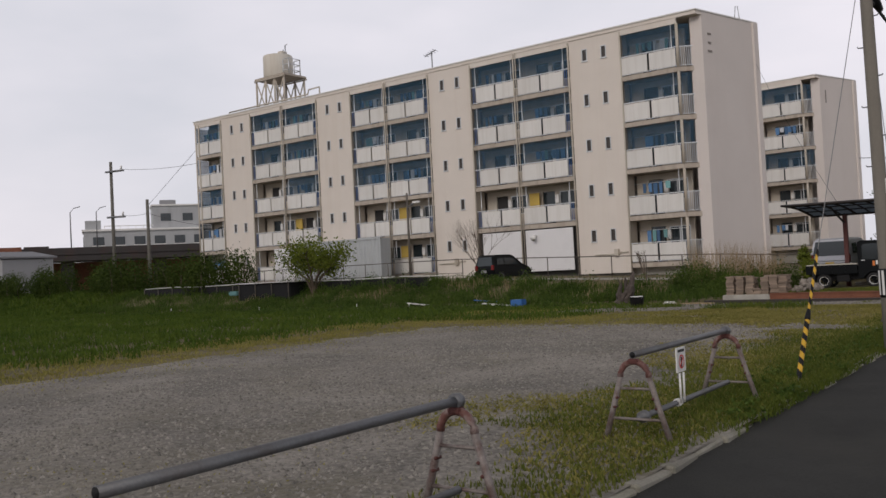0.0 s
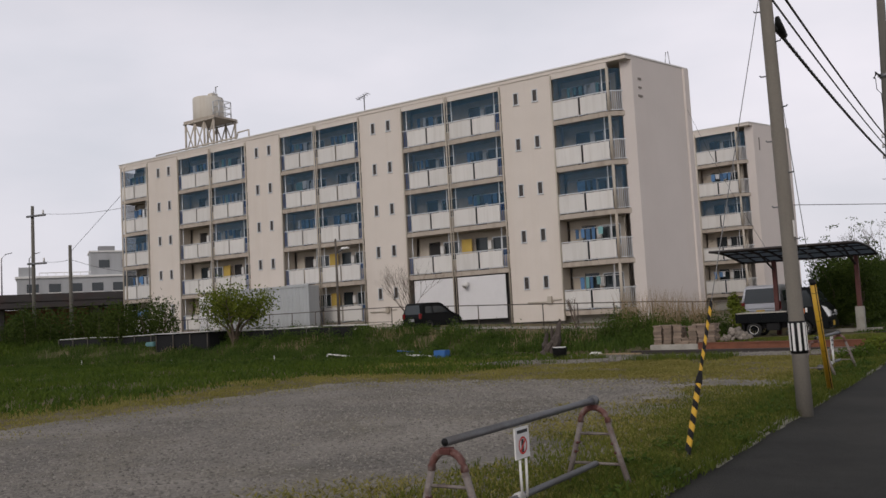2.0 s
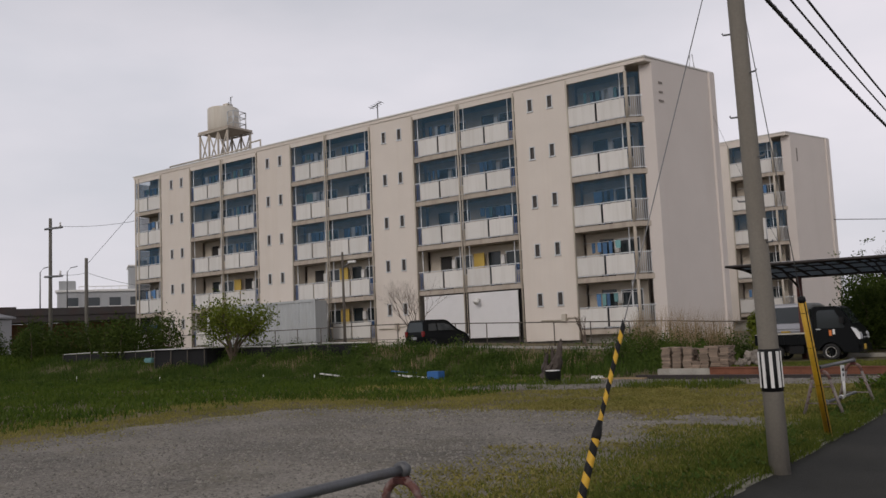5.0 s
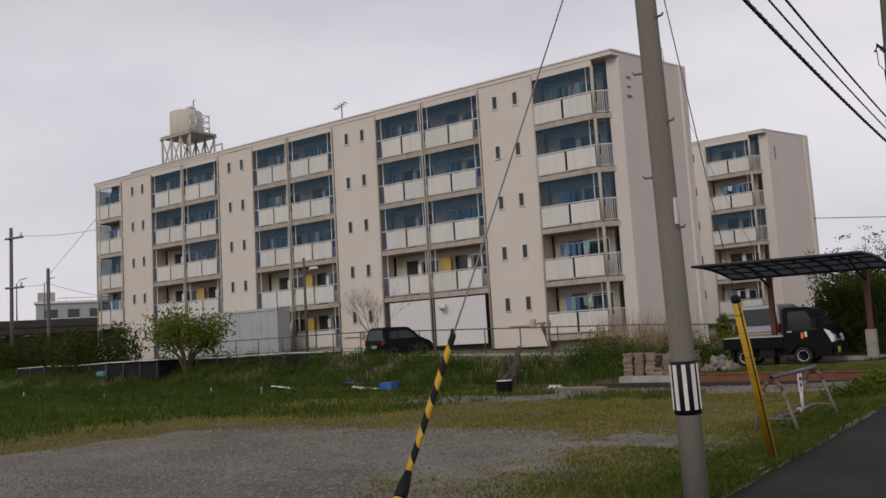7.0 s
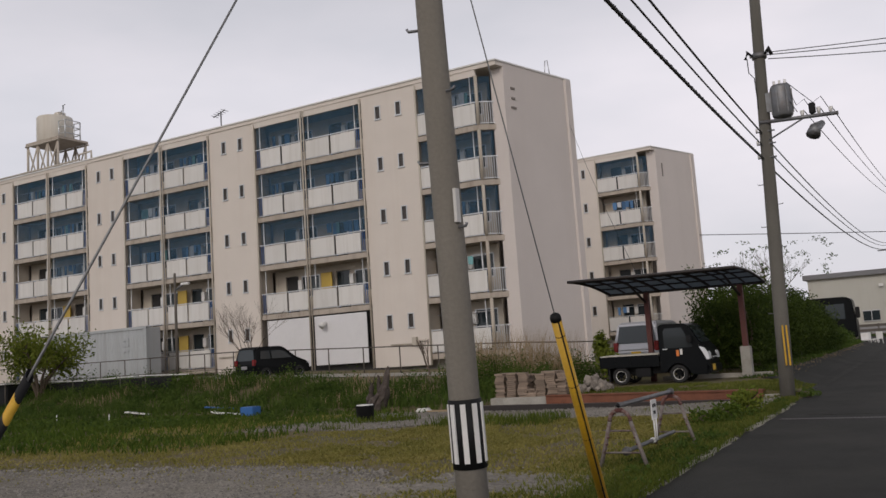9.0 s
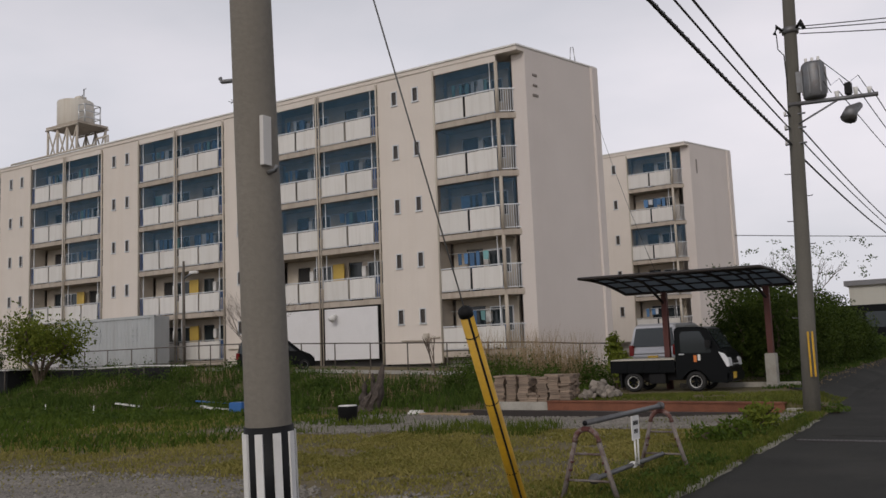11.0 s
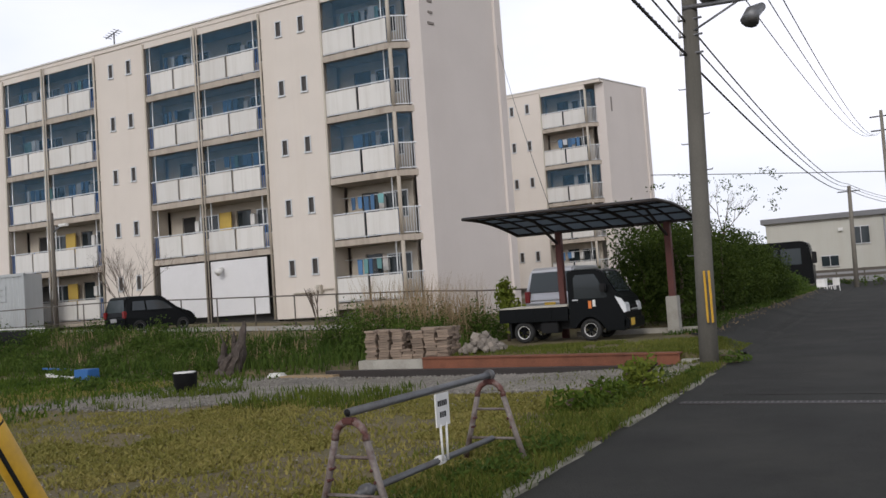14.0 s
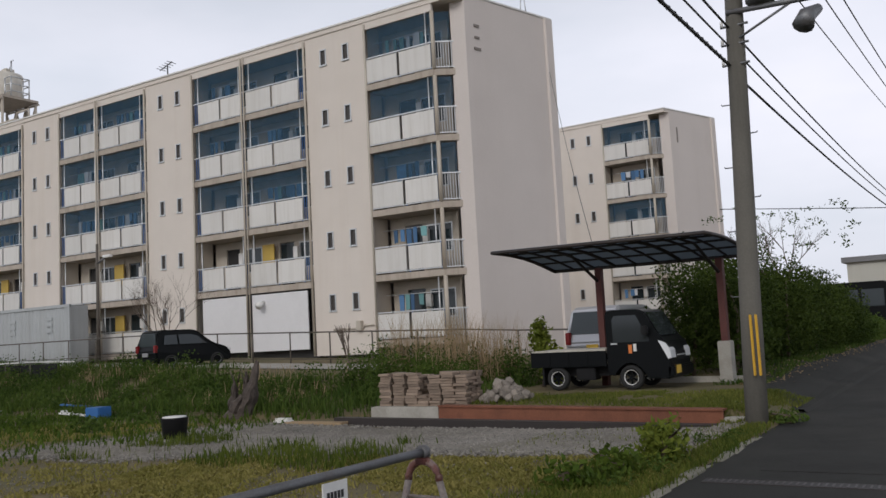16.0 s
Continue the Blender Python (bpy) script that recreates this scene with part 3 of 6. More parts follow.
def balustrade(bal, x0, x1, fz, panels, left_gap, right_gap):
    """Handrail, posts and flat infill panels along a balcony's front."""
    top = fz + 1.12
    bx("handrail", "alu", bal, x0, x1, -0.035, 0.035, top - 0.05, top)
    bx("bottom_rail", "alu", bal, x0, x1, -0.025, 0.025, fz + 0.06, fz + 0.1)
    a, b = x0 + left_gap, x1 - right_gap
    n = panels
    gap = 0.12
    w = (b - a - gap * (n - 1)) / n
    for i in range(n):
        p0 = a + i * (w + gap)
        bx("infill_panel", "panel", bal, p0, p0 + w, -0.03, -0.008, fz + 0.11, top - 0.09)
        for x in (p0 + 0.02, p0 + w - 0.02):
            bx("baluster", "blue" if i % 2 else "alu", bal, x - 0.018, x + 0.018, -0.005, 0.03, fz + 0.02, top - 0.05)
    for s, e in ((x0, a), (b, x1)):
        k = int((e - s) / 0.13)
        for i in range(1, k + 1):
            x = s + (e - s) * i / (k + 1)
            bx("baluster", "blue", bal, x - 0.012, x + 0.012, -0.012, 0.012, fz + 0.1, top - 0.05)


def laundry(bal, x, z, rng):
    """Clothes on a pole under the ceiling."""
    n = rng.randint(3, 6)
    for i in range(n):
        w, h = rng.uniform(0.16, 0.34), rng.uniform(0.35, 0.75)
        px = x + i * 0.33 + rng.uniform(-0.05, 0.05)
        y = 0.35 + rng.uniform(-0.05, 0.1)
        bm = bmesh.new()
        prof = [(px, z), (px + w * 0.3, z + 0.04), (px + w * 0.7, z + 0.04), (px + w, z), (px + w * 0.95, z - h), (px + w * 0.1, z - h - rng.uniform(-0.04, 0.04))]
        prism(bm, prof, y, y + 0.03)
        part("laundry", bm, rng.choice(["cloth_blue", "cloth_blue", "cloth_blue", "cloth_white", "cloth_teal"]), bal, "washing hung on a pole")


def back_wall(bal, x0, x1, fz, rng, yellow):
    """The flat's wall at the back of a balcony, with a door, a window and a cooler."""
    top = fz + 2.34
    W = x1 - x0
    d0 = x0 + W * 0.22
    w0 = x0 + W * 0.55
    spans = [(x0, d0, fz, top), (d0, d0 + 0.85, fz + 2.0, top), (d0 + 0.85, w0, fz, top), (w0, w0 + 1.2, fz, fz + 0.8), (w0, w0 + 1.2, fz + 1.95, top), (w0 + 1.2, x1, fz, top)]
    bm = bmesh.new()
    for a, b, c, d in spans:
        box(bm, a, b, BACK_Y, BACK_Y + 0.14, c, d)
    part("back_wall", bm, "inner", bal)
    door = bx("door", "dark" if rng.random() < 0.35 else "glass", bal, d0 + 0.03, d0 + 0.82, BACK_Y + 0.05, BACK_Y + 0.09, fz + 0.02, fz + 1.97, label="dark balcony door")
    bm = bmesh.new()
    for a, b, c, d in ((w0, w0 + 1.2, fz + 0.8, fz + 0.85), (w0, w0 + 1.2, fz + 1.9, fz + 1.95), (w0, w0 + 0.05, fz + 0.85, fz + 1.9), (w0 + 1.15, w0 + 1.2, fz + 0.85, fz + 1.9), (w0 + 0.57, w0 + 0.63, fz + 0.85, fz + 1.9)):
        box(bm, a, b, BACK_Y - 0.02, BACK_Y + 0.08, c, d)
    win = part("sash_window", bm, "alu", bal, "sliding window in an aluminium frame")
    bx("sash_pane", "glass", bal, w0 + 0.05, w0 + 0.57, BACK_Y + 0.03, BACK_Y + 0.045, fz + 0.85, fz + 1.9)
    bx("sash_pane", "glass", bal, w0 + 0.63, w0 + 1.15, BACK_Y + 0.03, BACK_Y + 0.045, fz + 0.85, fz + 1.9)
    bx("water_heater", "white", bal, d0 + 0.95, d0 + 1.2, BACK_Y - 0.2, BACK_Y - 0.003, fz + 1.25, fz + 1.75, bevel=0.015)
    if yellow:
        bx("partition_board", "yellow_board", bal, x0 + 0.05, x0 + 0.75, BACK_Y - 0.35, BACK_Y - 0.3, fz + 0.9, fz + 1.95, label="yellow partition board")


def balcony(house, x0, x1, i, rng, net, panels=2, lg=0.0, rg=0.0, yellow=False, wash=False, side=False):
    """One balcony of a storey."""
    fz = FLOORS[i]
    bal = new("balcony")
    bal.parent = house
    x2 = x1
    bx("floor_slab", "slab", bal, x0, x2, -0.06, BACK_Y + 0.14, fz - 0.25, fz)
    back_wall(bal, x0, x1, fz, rng, yellow)
    balustrade(bal, x0, x1, fz, panels, lg, rg)
    ceil = fz + 2.34
    if net:
        bm = bmesh.new()
        cols = 10
        vs = []
        for j in range(2):
            for k in range(cols + 1):
                x = x0 + 0.06 + (x2 - x0 - 0.12) * k / cols
                vs.append(bm.verts.new((x, 0.05 + 0.03 * math.sin(k * 1.7 + i), fz + 1.1 if j == 0 else ceil - 0.01)))
        for k in range(cols):
            bm.faces.new((vs[k], vs[k + 1], vs[cols + 2 + k], vs[cols + 1 + k]))
        part("bird_net", bm, "net", bal, "blue bird net stretched over the opening")
    for x in ((x0 + 0.32, x1 - 0.32) if lg or rg else ()):
        if (x < (x0 + x1) / 2 and lg) or (x > (x0 + x1) / 2 and rg):
            tb("net_pole", "alu", bal, [(x, 0.0, fz + 0.02), (x, 0.0, ceil)], 0.028)
    if wash:
        tb("drying_pole", "alu", bal, [(x0 + 0.2, 0.36, fz + 1.78), (x1 - 0.2, 0.36, fz + 1.78)], 0.016)
        laundry(bal, x0 + 0.5 + rng.random() * 0.5, fz + 1.76, rng)
    if side:
        # return of the balustrade to the end wall: open bars
        ex = x1
        SD = 1.4
        top = fz + 1.12
        bm = bmesh.new()
        box(bm, ex - 0.045, ex + 0.045, 0, 0.45, top - 0.05, top, shear=SD)
        part("side_rail", bm, "alu", bal)
        bx("side_bottom_rail", "alu", bal, ex - 0.03, ex + 0.03, 0, 0.45, fz + 0.06, fz + 0.1, shear=SD)
        for k in range(7):
            y = 0.05 + 0.06 * k
            bx("baluster", "alu", bal, ex + SD * y - 0.014, ex + SD * y + 0.014, y - 0.014, y + 0.014, fz + 0.1, top - 0.05)
        bx("side_slab", "slab", bal, ex - 0.3, ex + 0.06, -0.05, 0.46, fz - 0.247, fz - 0.003, shear=SD)
        tb("corner_post", "pipe", bal, [(ex, 0, fz), (ex, 0, ceil + 0.003)], 0.085)
        if net:
            bm = bmesh.new()
            q = [bm.verts.new(p) for p in ((ex - 0.05, 0.02, fz + 1.1), (ex + 0.52, 0.43, fz + 1.1), (ex + 0.52, 0.43, ceil - 0.02), (ex - 0.05, 0.02, ceil - 0.02))]
            bm.faces.new(q)
            part("bird_net", bm, "net", bal)


def roof_parts(house, xl, depth):
    """Flat roof with a thin overhanging edge, and the end wall's coping."""
    bx("roof_slab", "cream", house, xl, -0.103, -0.05, depth, ROOF_Z, ROOF_Z + 0.2, shear=SH)
    bx("roof_edge", "white", house, xl - 0.05, -0.06, -0.1, depth + 0.05, ROOF_Z + 0.2, ROOF_Z + 0.27, shear=SH, label="white metal roof edge")
    bx("roof_cover", "roofing", house, xl + 0.2, -0.1, 0.2, depth - 0.2, ROOF_Z + 0.27, ROOF_Z + 0.285, shear=SH)


def end_wall(house, x, depth, zb):
    """The blank gable with its return beside the balconies and a pilaster at the rear."""
    bx("gable_wall", "gable", house, x - 0.66, x, 0.45, depth, zb, ROOF_Z + 0.2, shear=SH, label="blank pinkish-grey rendered gable wall")
    bx("rear_pilaster", "gable", house, x + 0.003, x + 0.12, depth - 0.42, depth - 0.02, zb, ROOF_Z + 0.18, shear=SH)
    # the block's number as plain strokes
    num = new("block_mark")
    num.parent = house
    return num


def apartment_block(full, seed):
    rng = random.Random(seed)
    house = thing("apartment_building", "", "building")
    zb = 0.45
    depth = 5.35
    for b, (x0, x1) in enumerate(SOLID):
        if full or b == 3:
            solid_bay(house, x0, x1, 0.95)
    for b, (x0, xm, x1) in enumerate(DOUBLE if full else []):
        for i in range(5):
            if b == 2 and i == 0:
                continue
            for half, (a, c) in enumerate(((x0 + 0.12, xm), (xm, x1 - 0.12))):
                net = i >= 2 and not (b == 0 and i == 2 and half == 0)
                balcony(house, a, c, i, rng, net, 2, 0.35 if half == 0 else 0.12, 0.35 if half else 0.12, i < 2 and half == 1, net and rng.random() < 0.8)
        tb("drain_pipe", "pipe", house, [(xm - 0.07, -0.13, zb), (xm - 0.07, -0.13, ROOF_Z)], 0.045)
        tb("drain_pipe", "pipe", house, [(xm + 0.09, -0.13, zb), (xm + 0.09, -0.13, ROOF_Z)], 0.03)
    for e, (x0, x1) in enumerate(ENDS):
        if full or e == 1:
            for i in range(5):
                net = (i >= 2 if full else i in (2, 4)) and not (e == 0 and i == 3)
                balcony(house, x0 + 0.1, x1, i, rng, net, 2, 0.0, 0.12, False, rng.random() < 0.6, side=e == 1)
    if full:
        for fz in FLOORS:
            bx("side_panel", "panel", house, -42.13, -42.1, 0.05, BACK_Y, fz + 0.08, fz + 1.08)
            bx("side_net", "net", house, -42.12, -42.11, 0.05, BACK_Y, fz + 1.1, fz + 2.33)
        for x in (ENDS[0][0] + 0.1, ENDS[0][0] + 0.5):
            tb("corner_pipe", "pipe", house, [(x, -0.05, zb), (x, -0.05, ROOF_Z)], 0.06)
        bx("end_wall", "gable", house, -42.25, -42.1, BACK_Y, depth, zb, ROOF_Z, shear=SH)
    else:
        bx("front_wall", "cream", house, -42.2, SOLID[3][0], 0, 0.2, zb, ROOF_Z)
    for x0, x1 in ([(a, c) for a, b, c in DOUBLE] + ENDS[:1] if full else []) + ENDS[1:]:
        bx("lintel", "cream", house, x0 + 0.003, x1 - 0.003, -0.02, 0.12, FLOORS[4] + 2.34, ROOF_Z - 0.003)
    bx("rear_wall", "gable", house, -42.1, -1.4, depth - 0.2, depth, zb, ROOF_Z, shear=SH)
    bx("plinth", "concrete", house, -42.1, -0.4, 0.6, 1.1, zb - 0.3, 1.2)
    end_wall(house, -0.1, depth, zb - 0.3)
    roof_parts(house, -42.3, depth)
    return house


block = apartment_block(True, 4)
tagged(block, "five-storey cream concrete apartment block with netted balconies", "building", "apartment blocks")
for bar in ((0.04, 0.3, 0.62, 0.69), (0.05, 0.29, 0.31, 0.37), (0, 0.34, 0.0, 0.07)):
    bm = bmesh.new()
    a, b, c, d = bar
    vs = box(bm, -0.097, -0.06, 0.85 + a, 0.85 + b, 12.55 + c * 1.5, 12.55 + d * 1.5, shear=SH)
    part("mark_stroke", bm, "mark", bpy.data.objects["block_mark"], "faded dark painted bars high on the gable")
# ground-floor boarding and its flood lamp
for a, b in ((-14.35, -11.55), (-11.25, -8.05)):
    bx("boarding", "white_board", block, a, b, -0.05, 0.0, 1.25, 3.72, label="white sheet boarding over a ground-floor bay")
# near-black block stands in for the shade behind and below the boarding
bx("bay_back", "dark", block, -14.7, -7.8, 0.3, 1.1, 0.6, 3.8)
tb("flood_lamp", "white", block, [(-10.55, -0.06, 3.38), (-10.55, -0.25, 3.3), (-10.55, -0.42, 3.2)], [0.07, 0.13, 0.17], 10)
# gas pipes on the front
for x in (-5.1, -16.2):
    tb("gas_pipe", "pipe", block, [(x - 1.6, -0.06, 2.0), (x - 0.1, -0.06, 2.0), (x, -0.06, 2.1), (x + 0.45, -0.06, 2.1)], 0.035)
    bx("meter_box", "pipe", block, x - 0.35, x - 0.1, -0.2, -0.003, 1.9, 2.3, bevel=0.02)

block_far = apartment_block(False, 9)
tagged(block_far, "second cream apartment block standing behind the first", "building", "apartment blocks")
block_far.matrix_basis = pose(-0.36, 26.65, 0.63, 0, 0, -2.5)
bx("mark_stroke", "mark", block_far, -0.097, -0.06, 1.1, 1.2, 12.6, 13.6, shear=SH)


# ---------- roof tank and aerials ----------
tank = thing("water_tank", "cream roof water tank on a steel trestle", "water tank", at=(-35.5, 3.2, 15.0))
bm = bmesh.new()
prof = [(0, 2.65), (1.14, 2.65), (1.18, 2.72), (1.18, 4.36), (1.14, 4.42), (0, 4.55)]
rings = []
for r, z in prof[1:-1]:
    rings.append([bm.verts.new((r * math.cos(k * math.pi / 12), r * math.sin(k * math.pi / 12), z)) for k in range(24)])
lo, hi = bm.verts.new((0, 0, 2.65)), bm.verts.new((0, 0, 4.55))
for a, b in zip(rings, rings[1:]):
    for k in range(24):
        bm.faces.new((a[k], a[(k + 1) % 24], b[(k + 1) % 24], b[k]))
for k in range(24):
    bm.faces.new((rings[0][(k + 1) % 24], rings[0][k], lo))
    bm.faces.new((rings[-1][k], rings[-1][(k + 1) % 24], hi))
part("vessel", bm, "tank", tank, smooth=True)
bx("platform", "slab", tank, -1.5, 1.9, -1.2, 1.2, 2.5, 2.65)
for x in (-1.4, -0.35, 0.7, 1.75):
    for y in (-1.1, 1.1):
        tb("leg", "pipe", tank, [(x, y, -0.3), (x, y, 2.46)], 0.08)
for x in (-1.4, -0.35, 0.7):
    for y in (-1.1, 1.1):
        tb("brace", "pipe", tank, [(x, y, 0.0), (x + 1.05, y, 2.4)], 0.05)
        tb("brace", "pipe", tank, [(x + 1.05, y, 0.0), (x, y, 2.4)], 0.05)
for x in (1.2, 1.85):
    for y in (-0.6, 0.6):
        tb("cage_post", "alu", tank, [(x, y, 2.6), (x, y, 3.9)], 0.045)
for z in (3.0, 3.45, 3.9):
    for y in (-0.6, 0.6):
        tb("cage_rail", "alu", tank, [(1.2, y, z), (1.85, y, z)], 0.035)
    tb("cage_rail", "alu", tank, [(1.85, -0.6, z), (1.85, 0.6, z)], 0.035)
tb("vent_pipe", "alu", tank, [(0.9, 0, 4.3), (0.9, 0, 5.2), (1.1, 0, 5.2)], 0.05)
tb("vent_pipe", "alu", tank, [(0.45, 0.2, 4.4), (0.45, 0.2, 4.95)], 0.045)
bx("roof_hatch", "tank", tank, 0.3, 0.8, -0.3, 0.3, 4.45, 4.72, bevel=0.03)
for y in (-1.2, 1.2):
    tb("platform_beam", "pipe", tank, [(-1.5, y, 2.42), (1.9, y, 2.42)], 0.07)

aerial = thing("roof_aerial", "thin roof television aerial on a mast", "aerial", at=(-19.9, 3.0, 14.8))
tb("mast", "steel", aerial, [(0, 0, 0), (0, 0, 2.0)], 0.04)
tb("boom", "steel", aerial, [(-0.6, 0, 1.75), (0.35, 0, 2.05)], 0.03)
for k in range(5):
    c = Vector((-0.5 + 0.2 * k, 0, 1.78 + 0.06 * k))
    tb("element", "steel", aerial, [c + Vector((0, -0.3, 0)), c + Vector((0, 0.3, 0))], 0.018, 5)
lad = thing("roof_ladder_head", "slim steel loops at the gable top", "ladder", at=(0.6, 4.2, 14.8))
tb("loop", "alu", lad, [(0, 0, 0), (0.08, 0, 0.8), (0.2, 0, 0.8), (0.28, 0, 0)], 0.025)
tb("roof_pipe_rail", "pipe", None, [(-38.2, 0.3, 14.75), (-38.2, 0.3, 14.98), (-29.4, 0.3, 15.0), (-29.3, 0.3, 15.32), (-28.2, 0.3, 15.35), (-28.2, 0.3, 14.75)], 0.06)
tagged(bpy.data.objects["roof_pipe_rail"], "long pale service pipe along the roof edge", "pipe")

# ---------- utility poles, guys and cables ----------
def striped(name, parent, a, b, r, n, mats):
    """A sleeve in spiral-looking bands: short slanted rings of two colours."""
    a, b = Vector(a), Vector(b)
    d = (b - a).normalized()
    u = d.cross(Vector((0, 1, 0))).normalized()
    v = d.cross(u)
    L = (b - a).length / n
    seg = 10
    for i in range(n):
        bm = bmesh.new()
        rings = []
        for e in (0, 1):
            ring = []
            for k in range(seg):
                t = 2 * math.pi * k / seg
                s = (i + e) * L + 0.35 * L * math.cos(t)
                ring.append(bm.verts.new(a + d * s + r * (math.cos(t) * u + math.sin(t) * v)))
            rings.append(ring)
        for k in range(seg):
            bm.faces.new((rings[0][k], rings[0][(k + 1) % seg], rings[1][(k + 1) % seg], rings[1][k]))
        part(name, bm, mats[i % 2], parent, smooth=True)


P1 = Vector((13.512, -30.43, 0))
P1_TOP = Vector((13.467, -30.73, 9.0))
P2 = Vector((13.108, -14.5, 0))
P2_TOP = Vector((13.3, -13.89, 10.5))


def on(a, b, z):
    return a + (b - a) * (z / b.z)


pole1 = thing("utility_pole", "leaning weathered concrete utility pole beside the kerb", "utility pole", "utility poles", at=P1)
tb("shaft", "pole", pole1, [(0, 0, -0.2)] + [tuple((P1_TOP - P1) * k / 6) for k in range(1, 7)], [0.106 - 0.0058 * k for k in range(7)], 18)
c0, c1 = on(P1, P1_TOP, 0.815) - P1, on(P1, P1_TOP, 1.25) - P1
tb("poster_guard", "black", pole1, [c0, c1], [0.111, 0.109], 18, label="black and white striped wrap")
for k in range(9):
    t = 2 * math.pi * k / 9 + 0.5
    bm = bmesh.new()
    m = Matrix.Translation(c0 + (c1 - c0) * 0.09) @ (P1_TOP - P1).to_track_quat('Z', 'Y').to_matrix().to_4x4() @ Matrix.Rotation(t, 4, 'Z')
    box(bm, -0.017, 0.017, -0.1155, -0.103, 0.0, 0.37, m=m)
    part("white_stripe", bm, "white", pole1)
for k in range(9):
    z = 1.9 + 0.45 * k
    if z > 2.2:
        s = 1 if k % 2 else -1
        p = on(P1, P1_TOP, z) - P1
        tb("step_bolt", "steel", pole1, [p, p + Vector((0.15 * s, -0.05, 0.0)), p + Vector((0.16 * s, -0.05, 0.02))], 0.01, 6)
bx("number_plate", "panel", pole1, 0.07, 0.092, -0.15, -0.1, 2.38, 2.6)
tb("cable_joint", "black", pole1, [on(P1, P1_TOP, 5.45) - P1 + Vector((0.1, 0.15, -0.02)), on(P1, P1_TOP, 5.3) - P1 + Vector((0.09, 0.3, 0.0)), on(P1, P1_TOP, 5.25) - P1 + Vector((0.09, 0.55, 0.02))], [0.03, 0.07, 0.05], 10)

guy1 = thing("striped_guy_wire", "stay wire in a black and yellow striped sleeve", "guy wire", at=(0, 0, 0))
g0, g1 = Vector((13.15, -34.33, 0.0)), on(P1, P1_TOP, 6.05)
gd = (g1 - g0).normalized()
tb("strand", "guy", guy1, [g0, g1], 0.0055, 6)
striped("sleeve_band", guy1, g0 + gd * 0.1, g0 + gd * 0.9, 0.031, 10, ("black", "yellow"))
striped("sleeve_band", guy1, g0 + gd * 0.9, g0 + gd * 1.85, 0.019, 11, ("black", "yellow"))
tb("lower_boot", "black", guy1, [g0 + gd * 0.85, g0 + gd * 0.88, g0 + gd * 0.93, g0 + gd * 1.0], [0.033, 0.037, 0.032, 0.02], 10)

guy2 = thing("yellow_guy_wire", "stay wire in a yellow plastic tube with a black cap", "guy wire", at=(0, 0, 0))
h0, h1 = Vector((13.345, -27.56, 0.0)), on(P1, P1_TOP, 5.6)
hd = (h1 - h0).normalized()
tb("strand", "guy", guy2, [h0, h1], 0.0055, 6)
tb("sleeve", "yellow", guy2, [h0, h0 + hd * 2.02], [0.047, 0.045], 14)
tb("cap", "black", guy2, [h0 + hd * 2.0, h0 + hd * 2.035, h0 + hd * 2.055, h0 + hd * 2.07], [0.048, 0.049, 0.04, 0.015], 14)
bm = bmesh.new()
o = Vector((0.64, -0.77, 0))
o = (o - hd * o.dot(hd)).normalized() * 0.045
tube(bm, [h0 + o, h0 + o + hd * 2.0], 0.008, 5)
part("seam", bm, "black", guy2)
for k in (0.25, 0.8, 1.35, 1.85):
    tb("clip", "black", guy2, [h0 + hd * k, h0 + hd * (k + 0.008)], 0.0465, 12)

pole2 = thing("utility_pole", "dark concrete utility pole carrying a transformer and cables", "utility pole", "utility poles", at=P2)
tb("shaft", "pole_dark", pole2, [(0, 0, -0.2)] + [tuple((P2_TOP - P2) * k / 6) for k in range(1, 7)], [0.165 - 0.008 * k for k in range(7)], 18)
tr = on(P2, P2_TOP, 6.8) - P2 + Vector((0.42, -0.1, 0))
tb("transformer", "steel", pole2, [tr + Vector((0, 0, -0.38)), tr + Vector((0, 0, -0.34)), tr + Vector((0, 0, 0.32)), tr + Vector((0, 0, 0.38))], [0.2, 0.23, 0.23, 0.19], 16, label="grey transformer drum")
for a in (-0.12, 0.0, 0.12):
    tb("bushing", "white", pole2, [tr + Vector((a, 0, 0.36)), tr + Vector((a, 0, 0.5))], 0.03, 8)
q = on(P2, P2_TOP, 6.32) - P2
tb("crossarm", "steel", pole2, [q + Vector((-0.1, -0.12, 0.05)), q + Vector((1.6, -0.12, -0.03))], 0.045, 8)
tb("arm_brace", "steel", pole2, [q + Vector((0.05, -0.12, -0.4)), q + Vector((0.9, -0.12, 0))], 0.02, 6)
for x, z in ((1.2, 0.18), (1.45, 0.14), (0.85, 0.16)):
    tb("insulator", "white", pole2, [q + Vector((x, -0.12, 0)), q + Vector((x, -0.12, z))], [0.03, 0.05], 8)
tb("street_lamp_head", "steel", pole2, [q + Vector((1.25, -0.12, -0.2)), q + Vector((1.1, -0.3, -0.33)), q + Vector((1.05, -0.4, -0.5))], [0.07, 0.13, 0.16], 10)
for z in (8.0, 6.15, 5.85, 5.52):
    p = on(P2, P2_TOP, z) - P2
    tb("cable_bracket", "steel", pole2, [p + Vector((-0.2, -0.1, 0)), p + Vector((0.22, -0.1, 0))], 0.02, 6)
    tb("insulator", "white", pole2, [p + Vector((-0.18, -0.1, 0)), p + Vector((-0.18, -0.1, 0.09))], 0.025, 8)
for k in range(7):
    z = 1.9 + 0.5 * k
    s = 1 if k % 2 else -1
    p = on(P2, P2_TOP, z) - P2
    tb("step_bolt", "steel", pole2, [p, p + Vector((0.25 * s, -0.05, 0.0)), p + Vector((0.26 * s, -0.05, 0.02))], 0.01, 6)
